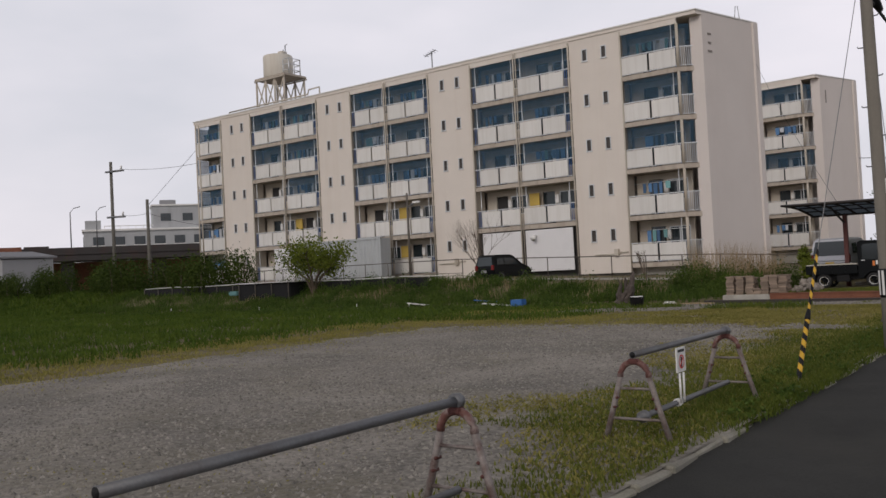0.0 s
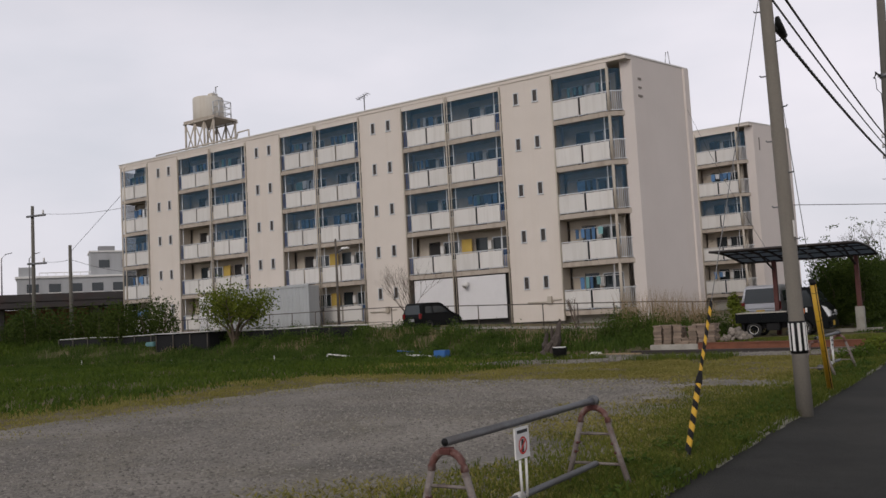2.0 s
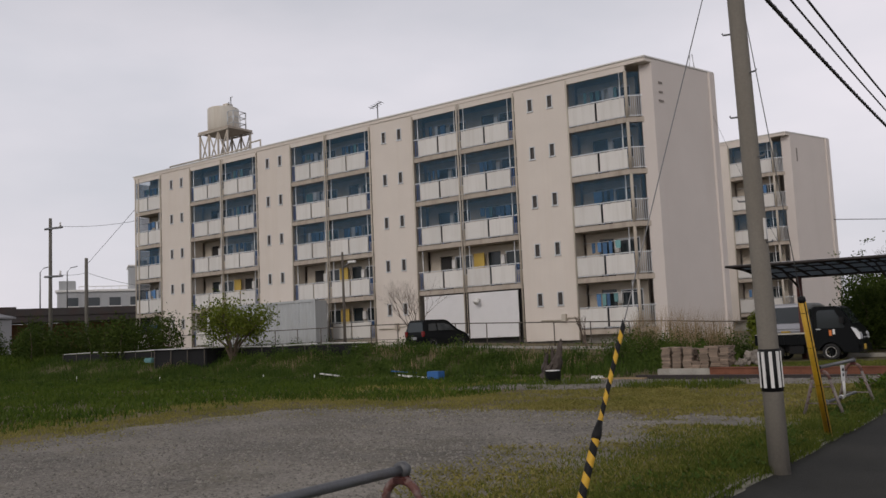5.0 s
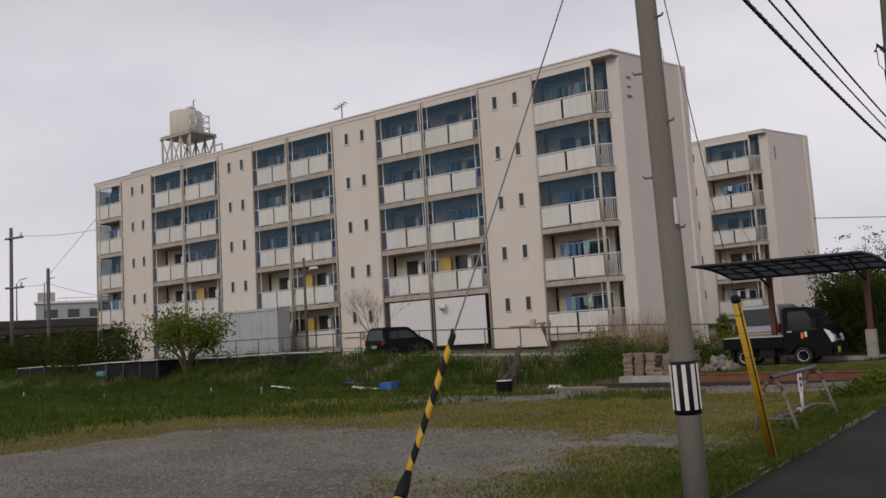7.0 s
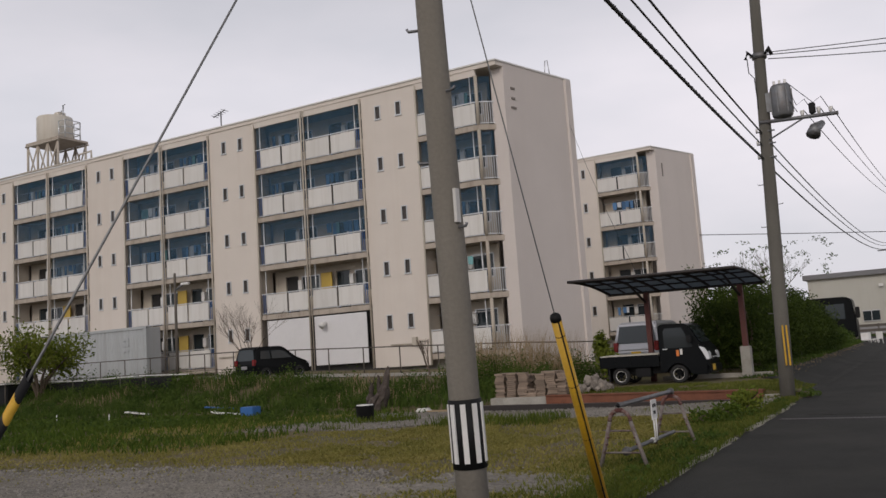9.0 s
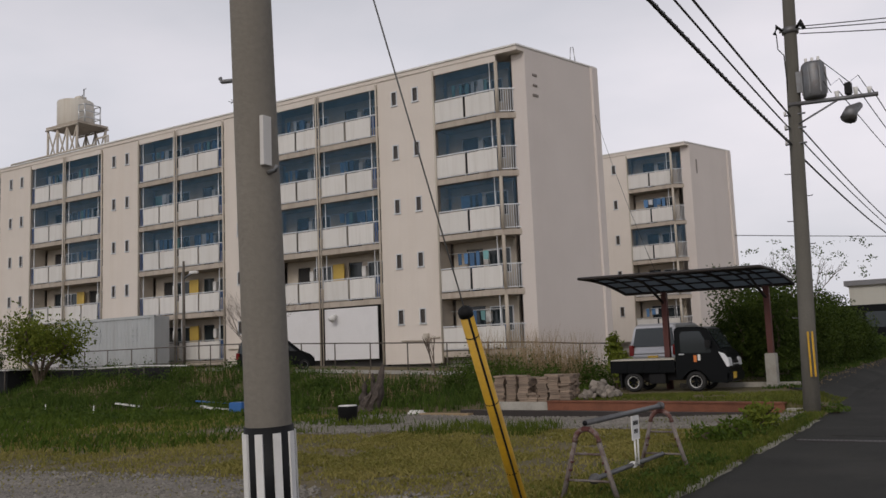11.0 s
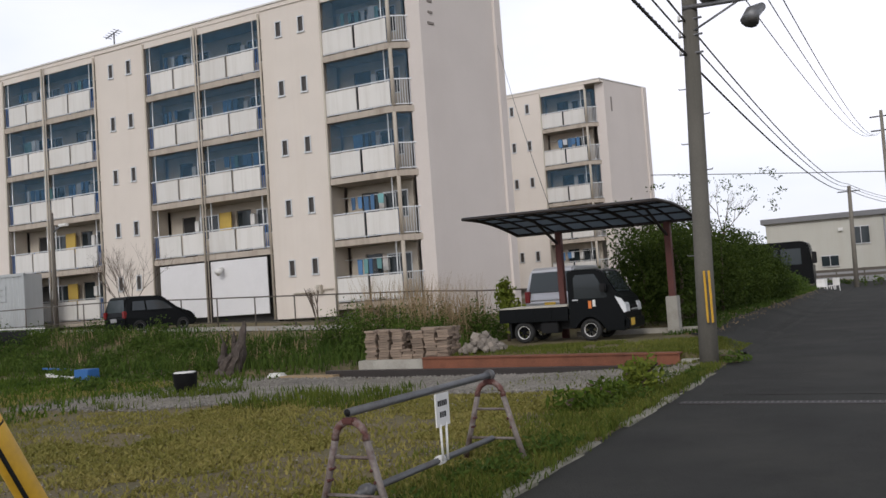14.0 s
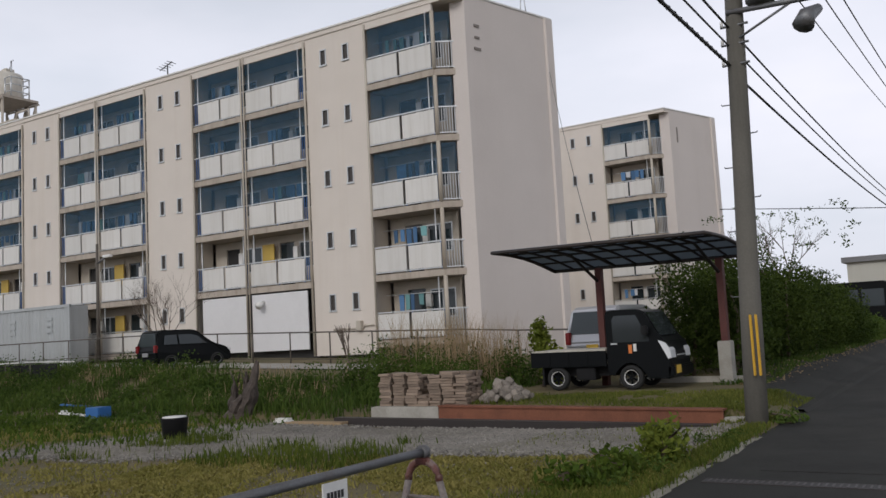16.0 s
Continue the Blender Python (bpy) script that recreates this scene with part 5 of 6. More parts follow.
def pick_up(at):
    t = thing("pickup_truck", "small black flatbed truck with white-ringed wheels, parked under the carport", "truck", at=at)
    W = 1.38
    # cab: one shell with wheel arch, windows cut as glass panels set on it
    arch = [(2.33 - 0.34 * math.cos(math.pi * k / 8), 0.26 + 0.34 * math.sin(math.pi * k / 8)) for k in range(9)]
    prof = [(1.82, 0.34), (1.82, 1.66), (1.92, 1.73), (2.56, 1.72), (2.7, 1.67), (3.0, 1.12), (3.16, 1.0), (3.22, 0.82), (3.24, 0.4), (3.18, 0.22), (2.72, 0.24)] + arch[::-1][1:-1] + [(1.97, 0.3)]
    bm = bmesh.new()
    prism(bm, prof, 0, W)
    part("cab", bm, "car_black", t, bevel=0.02)
    for y0, y1 in ((-0.006, 0.004), (W - 0.004, W + 0.006)):
        bm = bmesh.new()
        prism(bm, [(1.98, 1.02), (1.98, 1.52), (2.04, 1.6), (2.52, 1.6), (2.8, 1.06), (2.78, 1.02)], y0, y1)
        part("side_window", bm, "car_glass", t)
    bm = bmesh.new()
    for q in (((2.715, 1.65), (3.0, 1.14)),):
        (xa, za), (xb, zb) = q
        vs = [bm.verts.new(p) for p in ((xa + 0.01, 0.1, za), (xb + 0.012, 0.07, zb), (xb + 0.012, W - 0.07, zb), (xa + 0.01, W - 0.1, za))]
        bm.faces.new(vs)
    part("windscreen", bm, "car_glass", t)
    for y in (0.02, W - 0.32):
        bm = bmesh.new()
        prism(bm, [(2.98, 1.04), (3.14, 0.98), (3.235, 0.82), (3.25, 0.66), (3.18, 0.64), (3.1, 0.8)], y - 0.03, y + 0.3)
        part("headlight", bm, "lamp", t)
    bx("grille", "black", t, 3.23, 3.255, 0.42, W - 0.42, 0.62, 0.78)
    bx("grille_bar", "alu", t, 3.25, 3.265, 0.4, W - 0.4, 0.69, 0.72)
    bx("bumper", "car_black", t, 3.14, 3.3, 0.0, W, 0.26, 0.5, bevel=0.03)
    bx("number_plate", "plate", t, 3.302, 3.312, 0.12, 0.42, 0.33, 0.5)
    bx("door_handle", "alu", t, 1.93, 2.07, -0.02, 0.0, 0.98, 1.01)
    bx("decal", "orange", t, 2.32, 2.4, -0.004, 0.0, 0.78, 0.96)
    bx("decal", "white", t, 2.43, 2.5, -0.004, 0.0, 0.82, 0.98)
    bx("mirror", "black", t, 2.68, 2.82, -0.2, -0.05, 1.16, 1.36, bevel=0.02)
    # bed
    bx("bed_floor", "bed", t, 0.02, 1.78, 0.04, W - 0.04, 0.55, 0.62)
    for y0, y1 in ((-0.02, 0.03), (W - 0.03, W + 0.02)):
        sidep = bx("bed_side", "car_black", t, 0.0, 1.8, y0, y1, 0.52, 0.86)
        bx("bed_cap", "bed", sidep, 0.0, 1.8, y0 - 0.004, y1 + 0.004, 0.86, 0.885)
        for k in range(1, 4):
            bx("bed_rib", "car_black", sidep, 0.45 * k - 0.02, 0.45 * k + 0.02, y0 - 0.012, y0, 0.53, 0.85)
    bx("tailgate", "car_black", t, -0.03, 0.02, 0.0, W, 0.52, 0.885)
    bx("load_sheet", "bed", t, 0.05, 1.75, 0.06, W - 0.06, 0.8, 0.895, label="pale dusty sheet laid over the bed")
    bx("chassis_rail", "black", t, 0.1, 3.1, 0.28, 1.1, 0.3, 0.54)
    bx("tool_box", "black", t, 1.05, 1.5, 0.05, 0.4, 0.22, 0.5, bevel=0.02)
    bx("mud_flap", "black", t, 0.22, 0.26, 0.05, 0.3, 0.12, 0.5)
    for x in (0.6, 2.33):
        wheel(t, x, 0.1, 0.265, 0.265, -1)
        wheel(t, x, W - 0.1, 0.265, 0.265, 1)
    return t


pick_up((7.2, -9.95, 0.17))


def van(at, yaw, body, label, long=4.6, W=1.65, squat=1.0):
    """A tall hatch-backed car along x, nose at +x."""
    v = thing("parked_car", label, "car", "parked cars", at=at)
    v.rotation_euler = (0, 0, radians(yaw))
    v.scale = (1, 1, squat)
    L = long
    k = L / 4.6
    side = [(0.05, 0.3), (0.0, 0.75), (0.12, 1.05), (0.2, 1.62), (0.4, 1.72), (2.3, 1.72), (2.65, 1.62), (3.3, 1.08), (4.3, 0.86), (4.55, 0.65), (4.6, 0.35), (4.5, 0.22), (0.2, 0.22)]
    bm = bmesh.new()
    prism(bm, [(x * k, z) for x, z in side], 0, W)
    for q in bm.verts:
        if q.co.z > 1.0:
            t = (q.co.z - 1.0) / 0.6
            q.co.y += (W / 2 - q.co.y) * 0.16 * t
    part("body", bm, body, v, bevel=0.05, smooth=False)
    for s in (0, 1):
        for pts in ([(0.42, 1.06), (0.55, 1.48), (1.25, 1.5), (1.25, 1.06)], [(1.35, 1.06), (1.35, 1.5), (2.1, 1.5), (2.5, 1.42), (3.02, 1.06)]):
            bm = bmesh.new()
            vs = []
            for x, z in pts:
                ins = 0.16 * (z - 1.0) / 0.6 * W / 2
                vs.append(bm.verts.new((x * k, (ins - 0.012) if s == 0 else (W - ins + 0.012), z)))
            bm.faces.new(vs)
            part("side_window", bm, "car_glass", v)
    bm = bmesh.new()
    bm.faces.new([bm.verts.new(p) for p in ((0.1 * k - 0.02, 0.12, 1.0), (0.25 * k - 0.06, 0.22, 1.58), (0.25 * k - 0.06, W - 0.22, 1.58), (0.1 * k - 0.02, W - 0.12, 1.0))])
    part("rear_window", bm, "glass", v)
    bm = bmesh.new()
    bm.faces.new([bm.verts.new(p) for p in ((2.6 * k + 0.03, 0.28, 1.49), (3.24 * k + 0.03, 0.15, 1.06), (3.24 * k + 0.03, W - 0.15, 1.06), (2.6 * k + 0.03, W - 0.28, 1.49))])
    part("windscreen", bm, "car_glass", v)
    for y in (0.02, W - 0.17):
        bx("tail_lamp", "tail", v, -0.03, 0.1, y, y + 0.15, 0.72, 1.05, bevel=0.02)
        bx("headlight", "lamp", v, L - 0.25, L - 0.02, y, y + 0.2, 0.6, 0.78, bevel=0.02)
    bx("number_plate", "plate" if body == "car_silver" else "far_wall", v, -0.045, -0.02, W / 2 - 0.17, W / 2 + 0.17, 0.55, 0.72)
    bx("bumper", body, v, -0.05, 0.15, 0.02, W - 0.02, 0.28, 0.5, bevel=0.03)
    for x in (0.85 * k, 3.65 * k):
        wheel(v, x, 0.06, 0.3, 0.3, -1, "steel")
        wheel(v, x, W - 0.06, 0.3, 0.3, 1, "steel")
    return v


van((-8.95, -7.2, 0.89), 84, "car_black", "dark tall hatchback parked nose-in below the flats", 3.3, 1.3, 0.8)
van((8.1, -6.6, 0.38), 84, "car_silver", "silver minivan parked nose-in behind the truck", 3.9)

# ---------- carport ----------
cp = thing("carport", "low cantilevered carport with dark sheets on bronze ribs", "carport")
A, D_, B, C = Vector((6.5, -10.3, 3.42)), Vector((11.45, -10.45, 3.36)), Vector((7.15, -8.3, 3.0)), Vector((11.9, -8.3, 2.98))


def on_roof(u, v, lift=0.0):
    p = A.lerp(D_, u).lerp(B.lerp(C, u), v)
    p.z += lift + 0.10 * math.sin(math.pi * v)
    return p


nu, nv = 9, 4
for i in range(nu):
    for j in range(nv):
        bm = bmesh.new()
        lo = [on_roof(i / nu, j / nv), on_roof((i + 1) / nu, j / nv), on_roof((i + 1) / nu, (j + 1) / nv), on_roof(i / nu, (j + 1) / nv)]
        a = [bm.verts.new(p) for p in lo]
        b = [bm.verts.new(p + Vector((0, 0, 0.012))) for p in lo]
        bm.faces.new(a[::-1])
        bm.faces.new(b)
        for k in range(4):
            bm.faces.new((a[k], a[(k + 1) % 4], b[(k + 1) % 4], b[k]))
        part("roof_sheet", bm, "canopy", cp)
for i in range(nu + 1):
    tb("rib", "frame_dark", cp, [on_roof(i / nu, v / 6, -0.03) for v in range(7)], 0.028 if i % 3 else 0.045, 6)
for j in range(nv + 1):
    tb("purlin", "frame_dark", cp, [on_roof(u / 6, j / nv, -0.035) for u in range(7)], 0.045 if j in (0, nv) else 0.025, 6)
for px, u in ((8.35, 0.25), (11.2, 0.85)):
    top = on_roof(u, 0.93, -0.1)
    bx("post", "red_rust", cp, px - 0.075, px + 0.075, -8.5, -8.32, 0.15, top.z)
    tb("bracket", "frame_dark", cp, [(px, -8.42, top.z - 0.35), on_roof(u, 0.5, -0.05), on_roof(u, 0.05, -0.03)], [0.04, 0.035, 0.025], 8)
bx("post_footing", "concrete", cp, 11.05, 11.33, -8.58, -8.24, 0.1, 1.1, bevel=0.015, label="pale concrete sleeve round the post")
bx("carport_slab_edge", "concrete", None, 8.5, 11.8, -8.0, -7.85, 0.1, 0.3, bevel=0.01)
tagged(bpy.data.objects["carport_slab_edge"], "low concrete strip behind the carport", "kerb", "", "structure")


# ---------- fence, container and lamp on the far side ----------
def rise(x):
    return height(x, -4.0)


fence = thing("railing_fence", "thin rusty-brown post and rail fence before the flats", "fence")
x = -42.0
tops = []
while x <= 6.6:
    g = rise(x)
    tb("post", "fence", fence, [(x, -3.6, g - 0.1), (x, -3.6, g + 1.13)], 0.028, 6)
    tops.append((x, -3.6, g + 1.13))
    x += 1.9
for a, b in zip(tops, tops[1:]):
    tb("top_rail", "fence", fence, [a, b], 0.03, 6)
    for dz in ((0.95, 0.8) if a[0] < -15 else (0.98,)):
        tb("lower_rail", "fence", fence, [(a[0], a[1], a[2] - dz), (b[0], b[1], b[2] - dz)], 0.018, 6)

cont = thing("storage_container", "pale grey corrugated storage container", "container", at=(-28.4, -2.5, 0.75))
Lc, Wc, Hc = 7.7, 1.0, 3.15
bm = bmesh.new()
n = int(Lc / 0.3)
pts = []
for i in range(n):
    x0 = Lc * i / n
    pts += [(x0, 0.0), (x0 + 0.1, 0.0), (x0 + 0.15, 0.035), (x0 + 0.25, 0.035)]
pts.append((Lc, 0.0))
lo = [bm.verts.new((px, py, 0.1)) for px, py in pts] + [bm.verts.new((Lc, Wc, 0.1)), bm.verts.new((0, Wc, 0.1))]
hi = [bm.verts.new((v.co.x, v.co.y, Hc)) for v in lo]
for i in range(len(lo)):
    bm.faces.new((lo[i], lo[(i + 1) % len(lo)], hi[(i + 1) % len(lo)], hi[i]))
bm.faces.new(hi)
part("corrugated_shell", bm, "container", cont)
for px in (0.0, Lc):
    bx("corner_post", "container", cont, px - 0.06, px + 0.06, -0.05, 0.06, 0.0, Hc + 0.02)
bx("top_rail", "container", cont, -0.06, Lc + 0.06, -0.04, 0.05, Hc - 0.08, Hc + 0.06)
for px in (2.9, 5.9):
    for k in range(3):
        bx("vent", "container", cont, px, px + 0.45, -0.03, 0.0, 1.9 + 0.3 * k, 2.05 + 0.3 * k)
hoard = thing("white_hoarding", "pale sheet hoarding beside the container", "hoarding", at=(-33.4, -2.6, 0.8))
for k in range(3, 5):
    bx("sheet", "white_board", hoard, k * 0.95, k * 0.95 + 0.93, 0.0, 0.05, 0.0, 2.9)
bx("lamp_box", "white", hoard, 3.2, 3.45, -0.25, -0.003, 2.5, 2.75, bevel=0.03)

lamp = thing("street_lamp", "slim dark lamp post with a short slanted arm", "street lamp", at=(-17.9, -3.0, 0.9))
tb("post", "fence", lamp, [(0, 0, 0), (0.0, 0, 5.6)], [0.09, 0.06], 8)
tb("arm", "steel", lamp, [(0.0, 0, 4.7), (0.55, 0, 4.95)], [0.04, 0.06], 8)
bx("head", "white", lamp, 0.45, 1.0, -0.09, 0.09, 4.92, 5.05, bevel=0.03)

# ---------- dark sheet fence with pale pipes, left of the bank ----------
dk = thing("net_fence", "dark netted garden fence topped with pale pipes", "fence")
for k in range(16):
    x0 = -36.5 + 1.55 * k
    g = height(x0, -9.2)
    bx("net_sheet", "black", dk, x0, x0 + 1.5, -9.22, -9.2, 0.0, 1.28, label="dark netting")
    tb("stake", "fence", dk, [(x0, -9.25, 0.0), (x0, -9.25, 1.36)], 0.025, 6)
for k in range(8):
    a = -36.4 + 3.25 * k
    tb("top_pipe", "white", dk, [(a, -9.22, 1.33 + 0.05 * (k % 2)), (a + 2.9, -9.22, 1.37 - 0.05 * (k % 2))], 0.024, 6)

# ---------- narrow lane below the flats ----------
lv, lf = [], []
for i in range(60):
    x = -41 + 0.75 * i
    for y in (-6.9, -6.0, -5.0, -4.1):
        lv.append((x, y, height(x, y) + 0.03))
for i in range(59):
    for j in range(3):
        a = i * 4 + j
        lf.append((a, a + 4, a + 5, a + 1))
pydata("service_lane", lv, lf, "concrete", "narrow pale concrete lane below the flats", "lane", "structure")

# ---------- small things on the ground ----------
bucket = thing("black_tub", "black plastic tub with a pale lid", "tub", at=(3.35, -17.0, height(3.35, -17.0)))
tb("tub", "black", bucket, [(0, 0, 0), (0, 0, 0.38), (0, 0, 0.4)], [0.21, 0.24, 0.255], 16)
tb("lid", "white", bucket, [(0, 0, 0.395), (0, 0, 0.42)], [0.22, 0.21], 16)
stump = thing("tree_stump", "weathered broken grey tree stump", "stump", at=(0.95, -13.0, height(0.95, -13.0)))
rgt = random.Random(17)
bm = bmesh.new()
for a, hgt, w in ((0.2, 1.25, 0.13), (1.3, 1.0, 0.1), (2.2, 0.6, 0.12), (3.6, 0.8, 0.1), (4.4, 0.45, 0.14), (5.4, 0.7, 0.1), (0.9, 0.5, 0.15)):
    pts = [(0.3 * math.cos(a + f * 0.8) * (0.55 + f * 0.5) + 0.22 * f * hgt, 0.2 * math.sin(a + f * 0.8) * (0.55 + f * 0.5), hgt * f) for f in (0, 0.2, 0.4, 0.6, 0.8, 1.0)]
    tube(bm, pts, [w * k * rgt.uniform(0.75, 1.25) for k in (1.6, 1.15, 1.2, 0.85, 0.6, 0.2)], 7)
for q in bm.verts:
    q.co += Vector((rgt.gauss(0, 0.012), rgt.gauss(0, 0.012), rgt.gauss(0, 0.02)))
part("trunk", bm, "stump", stump)
for k in range(9):
    a = rgt.uniform(0, 6.28)
    p = Vector((0.2 * math.cos(a) + 0.15, 0.15 * math.sin(a), rgt.uniform(0.4, 0.8)))
    tb("dead_twig", "stump", stump, [p, p + Vector((rgt.uniform(-0.2, 0.25), rgt.uniform(-0.2, 0.2), rgt.uniform(0.15, 0.5)))], [0.02, 0.004], 5)
sack = bx("white_sack", "white", None, 3.1, 3.55, -14.2, -13.95, height(3.3, -14) - 0.02, height(3.3, -14) + 0.12, bevel=0.05)
tagged(sack, "small crumpled white sack on the gravel", "sack")
plank = bx("timber_plank", "timber", None, 3.5, 5.0, -14.25, -14.0, height(4.2, -14.1) - 0.02, height(4.2, -14.1) + 0.05)
tagged(plank, "weathered yellowish timber plank lying flat", "plank")
crate = bx("blue_crate", "blue_plastic", None, -3.9, -3.35, -13.7, -13.3, height(-3.6, -13.5), height(-3.6, -13.5) + 0.32, bevel=0.02)
tagged(crate, "blue plastic crate lying in the weeds", "crate")
for i, (x, y, a) in enumerate(((-4.6, -13.4, 20), (-5.2, -13.2, -15), (-6.1, -12.3, 30), (-9.5, -13.0, 5))):
    bm = bmesh.new()
    box(bm, -0.55, 0.55, -0.09, 0.09, 0.1, 0.14, m=Matrix.Translation((x, y, height(x, y))) @ Matrix.Rotation(radians(a), 4, 'Z') @ Matrix.Rotation(radians(6), 4, 'Y'))
    tagged(part("pale_board", bm, "white" if i != 2 else "blue_plastic", None), "pale scrap board lying in the weeds", "board", "scrap boards")
for i, (x, y) in enumerate(((-12, -14.5), (-17.6, -15.6), (-8, -15.5), (-27, -14))):
    st = tb("marker_stake", "white", None, [(x, y, height(x, y) - 0.05), (x + 0.02, y, height(x, y) + 0.34)], 0.018, 6)
    tagged(st, "short white marker stake in the grass", "stake", "marker stakes")

# ---------- trees ----------
def broad_tree(name, at, trunk_h, crown, n, leaf, mat, seed, label, spread=1.0, lean=0.0):
    rg = random.Random(seed)
    t = thing(name, label, "tree", at=at)
    bm = bmesh.new()
    tips = []
    for k in range(6):
        a = k * 1.05 + rg.random()
        e = Vector((math.cos(a) * crown[0] * 0.75, math.sin(a) * crown[1] * 0.75, trunk_h + crown[2] * rg.uniform(0.6, 1.5)))
        m1 = Vector((e.x * 0.25, e.y * 0.25, trunk_h * 0.9))
        tube(bm, [(0.05 * math.cos(a), 0.05 * math.sin(a), 0), m1, e], [0.1, 0.07, 0.015], 7)
        for s in range(4):
            p = m1.lerp(e, 0.35 + 0.18 * s)
            q = p + Vector((rg.uniform(-1, 1) * crown[0] * 0.45, rg.uniform(-1, 1) * crown[1] * 0.45, rg.uniform(0, 0.7) * crown[2]))
            tube(bm, [p, q], [0.03, 0.006], 5)
            tips.append(q)
        tips.append(e)
    part("trunk", bm, "bark", t)
    pts = []
    per = n // len(tips)
    for q in tips:
        for _ in range(per):
            v = Vector((rg.gauss(0, 1), rg.gauss(0, 1), rg.gauss(0, 0.8)))
            pts.append(tuple(q + v * 0.28 * spread))
    leaf_mesh("crown", pts, leaf, mat, t, seed=seed)
    return t


broad_tree("young_tree", (-19.7, -9.6, 0.6), 1.0, (2.55, 1.7, 1.0), 5600, 0.085, "leaf", 3, "young spreading tree in fresh yellow-green leaf", 1.25)


def bare_shrub(at, h, r, seed, label, name="bare_shrub", mat="deadwood", levels=5):
    rg = random.Random(seed)
    t = thing(name, label, "shrub", at=at)
    bm = bmesh.new()

    def grow(p, d, l, w, depth):
        q = p + d * l
        tube(bm, [p, p.lerp(q, 0.5) + Vector((rg.uniform(-.04, .04), rg.uniform(-.04, .04), 0)) * l, q], [w, w * 0.8, w * 0.55], 5)
        if depth:
            for _ in range(3 if depth > 1 else 2):
                e = (d + Vector((rg.uniform(-1, 1), rg.uniform(-1, 1), rg.uniform(-0.1, 0.6))) * 0.6 * r).normalized()
                grow(q, e, l * rg.uniform(0.6, 0.85), w * 0.55, depth - 1)
    for k in range(3):
        grow(Vector((0.05 * k, 0, 0)), Vector((rg.uniform(-0.4, 0.4), rg.uniform(-0.3, 0.3), 1)).normalized(), h * 0.29, 0.04, levels)
    part("branchwork", bm, mat, t)
    return t


bare_shrub((-11.6, -4.4, 0.8), 3.9, 1.1, 4, "leafless twiggy shrub before the boarded bay")
bare_shrub((-0.95, -6.4, 0.5), 2.0, 0.35, 11, "thin leafless stem beside the fence", levels=3)

# ---------- hedge and shrubs beside the lane ----------
rgh = random.Random(21)


def shrub(name, label, lobes, n, leaf, mat, seed, category="shrub"):
    """Several leafy lobes over short stems."""
    t = thing(name, label, category)
    pts = []
    rg = random.Random(seed)
    for cx, cy, cz, rx, ry, rz in lobes:
        pts += clump(cx, cy, cz, rx, ry, rz, n, rg, 0.6)
        g = height(cx, cy)
        tb("stem", "bark", t, [(cx, cy, g - 0.05), (cx + rg.uniform(-0.2, 0.2), cy, cz), (cx + rg.uniform(-0.4, 0.4), cy, cz + rz * 0.5)], [0.05, 0.04, 0.012], 6)
    leaf_mesh("foliage", pts, leaf, mat, t, seed=seed)
    return t


hl = []
for k in range(17):
    y = -6.8 + 1.35 * k
    hgt = 3.55 - 0.02 * k * k * 0.35 + rgh.uniform(-0.35, 0.25)
    for s in range(2):
        hl.append((9.8 + 1.25 * s + rgh.uniform(-0.3, 0.3), y + rgh.uniform(-0.4, 0.4), hgt * 0.5, 1.15, 1.15, hgt * 0.55))
shrub("hedge", "tall overgrown dark green hedge along the lane", hl, 4300, 0.054, "leaf_dark", 22, "hedge")
shrub("hedge", "low rank hedge at the lane's far edge", [(11.1, 12 + 1.6 * k, 0.9 - 0.05 * k, 1.0, 1.1, 1.0) for k in range(8)], 450, 0.1, "weed", 23, "hedge")

pod = bare_shrub((11.0, -1.0, 2.0), 3.0, 1.25, 31, "sparse tree with dark seed clusters above the hedge", "podded_tree", "bark", 4)
pp = []
for k in range(46):
    c = Vector((rgh.uniform(-2.6, 2.4), rgh.uniform(-2, 2), rgh.uniform(1.3, 2.9)))
    for _ in range(16):
        pp.append((c.x + rgh.gauss(0, 0.12), c.y + rgh.gauss(0, 0.12), c.z + rgh.gauss(0, 0.05)))
leaf_mesh("seed_head", pp, 0.05, "weed", pod, kind="stuff", seed=33)

shrub("shrub", "leafy green shrub beside the parked truck", [(6.85, -8.7, 1.25, 0.32, 0.35, 0.8), (7.05, -8.6, 0.75, 0.4, 0.35, 0.6)], 420, 0.09, "leaf", 41)
shrub("shrub", "low bright shrub on the verge", [(12.95, -18.3, 0.22, 0.36, 0.36, 0.36), (12.75, -17.9, 0.18, 0.3, 0.3, 0.3)], 420, 0.05, "leaf", 42)
shrub("shrub", "grassy weeds on the verge", [(12.55, -19.9, 0.1, 0.45, 0.5, 0.25), (12.8, -19.3, 0.12, 0.35, 0.4, 0.28)], 300, 0.05, "grass", 43)
shrub("shrub", "dark weeds round the foot of the pole", [(13.45, -14.1, 0.05, 0.35, 0.5, 0.16)], 200, 0.04, "weed", 44)

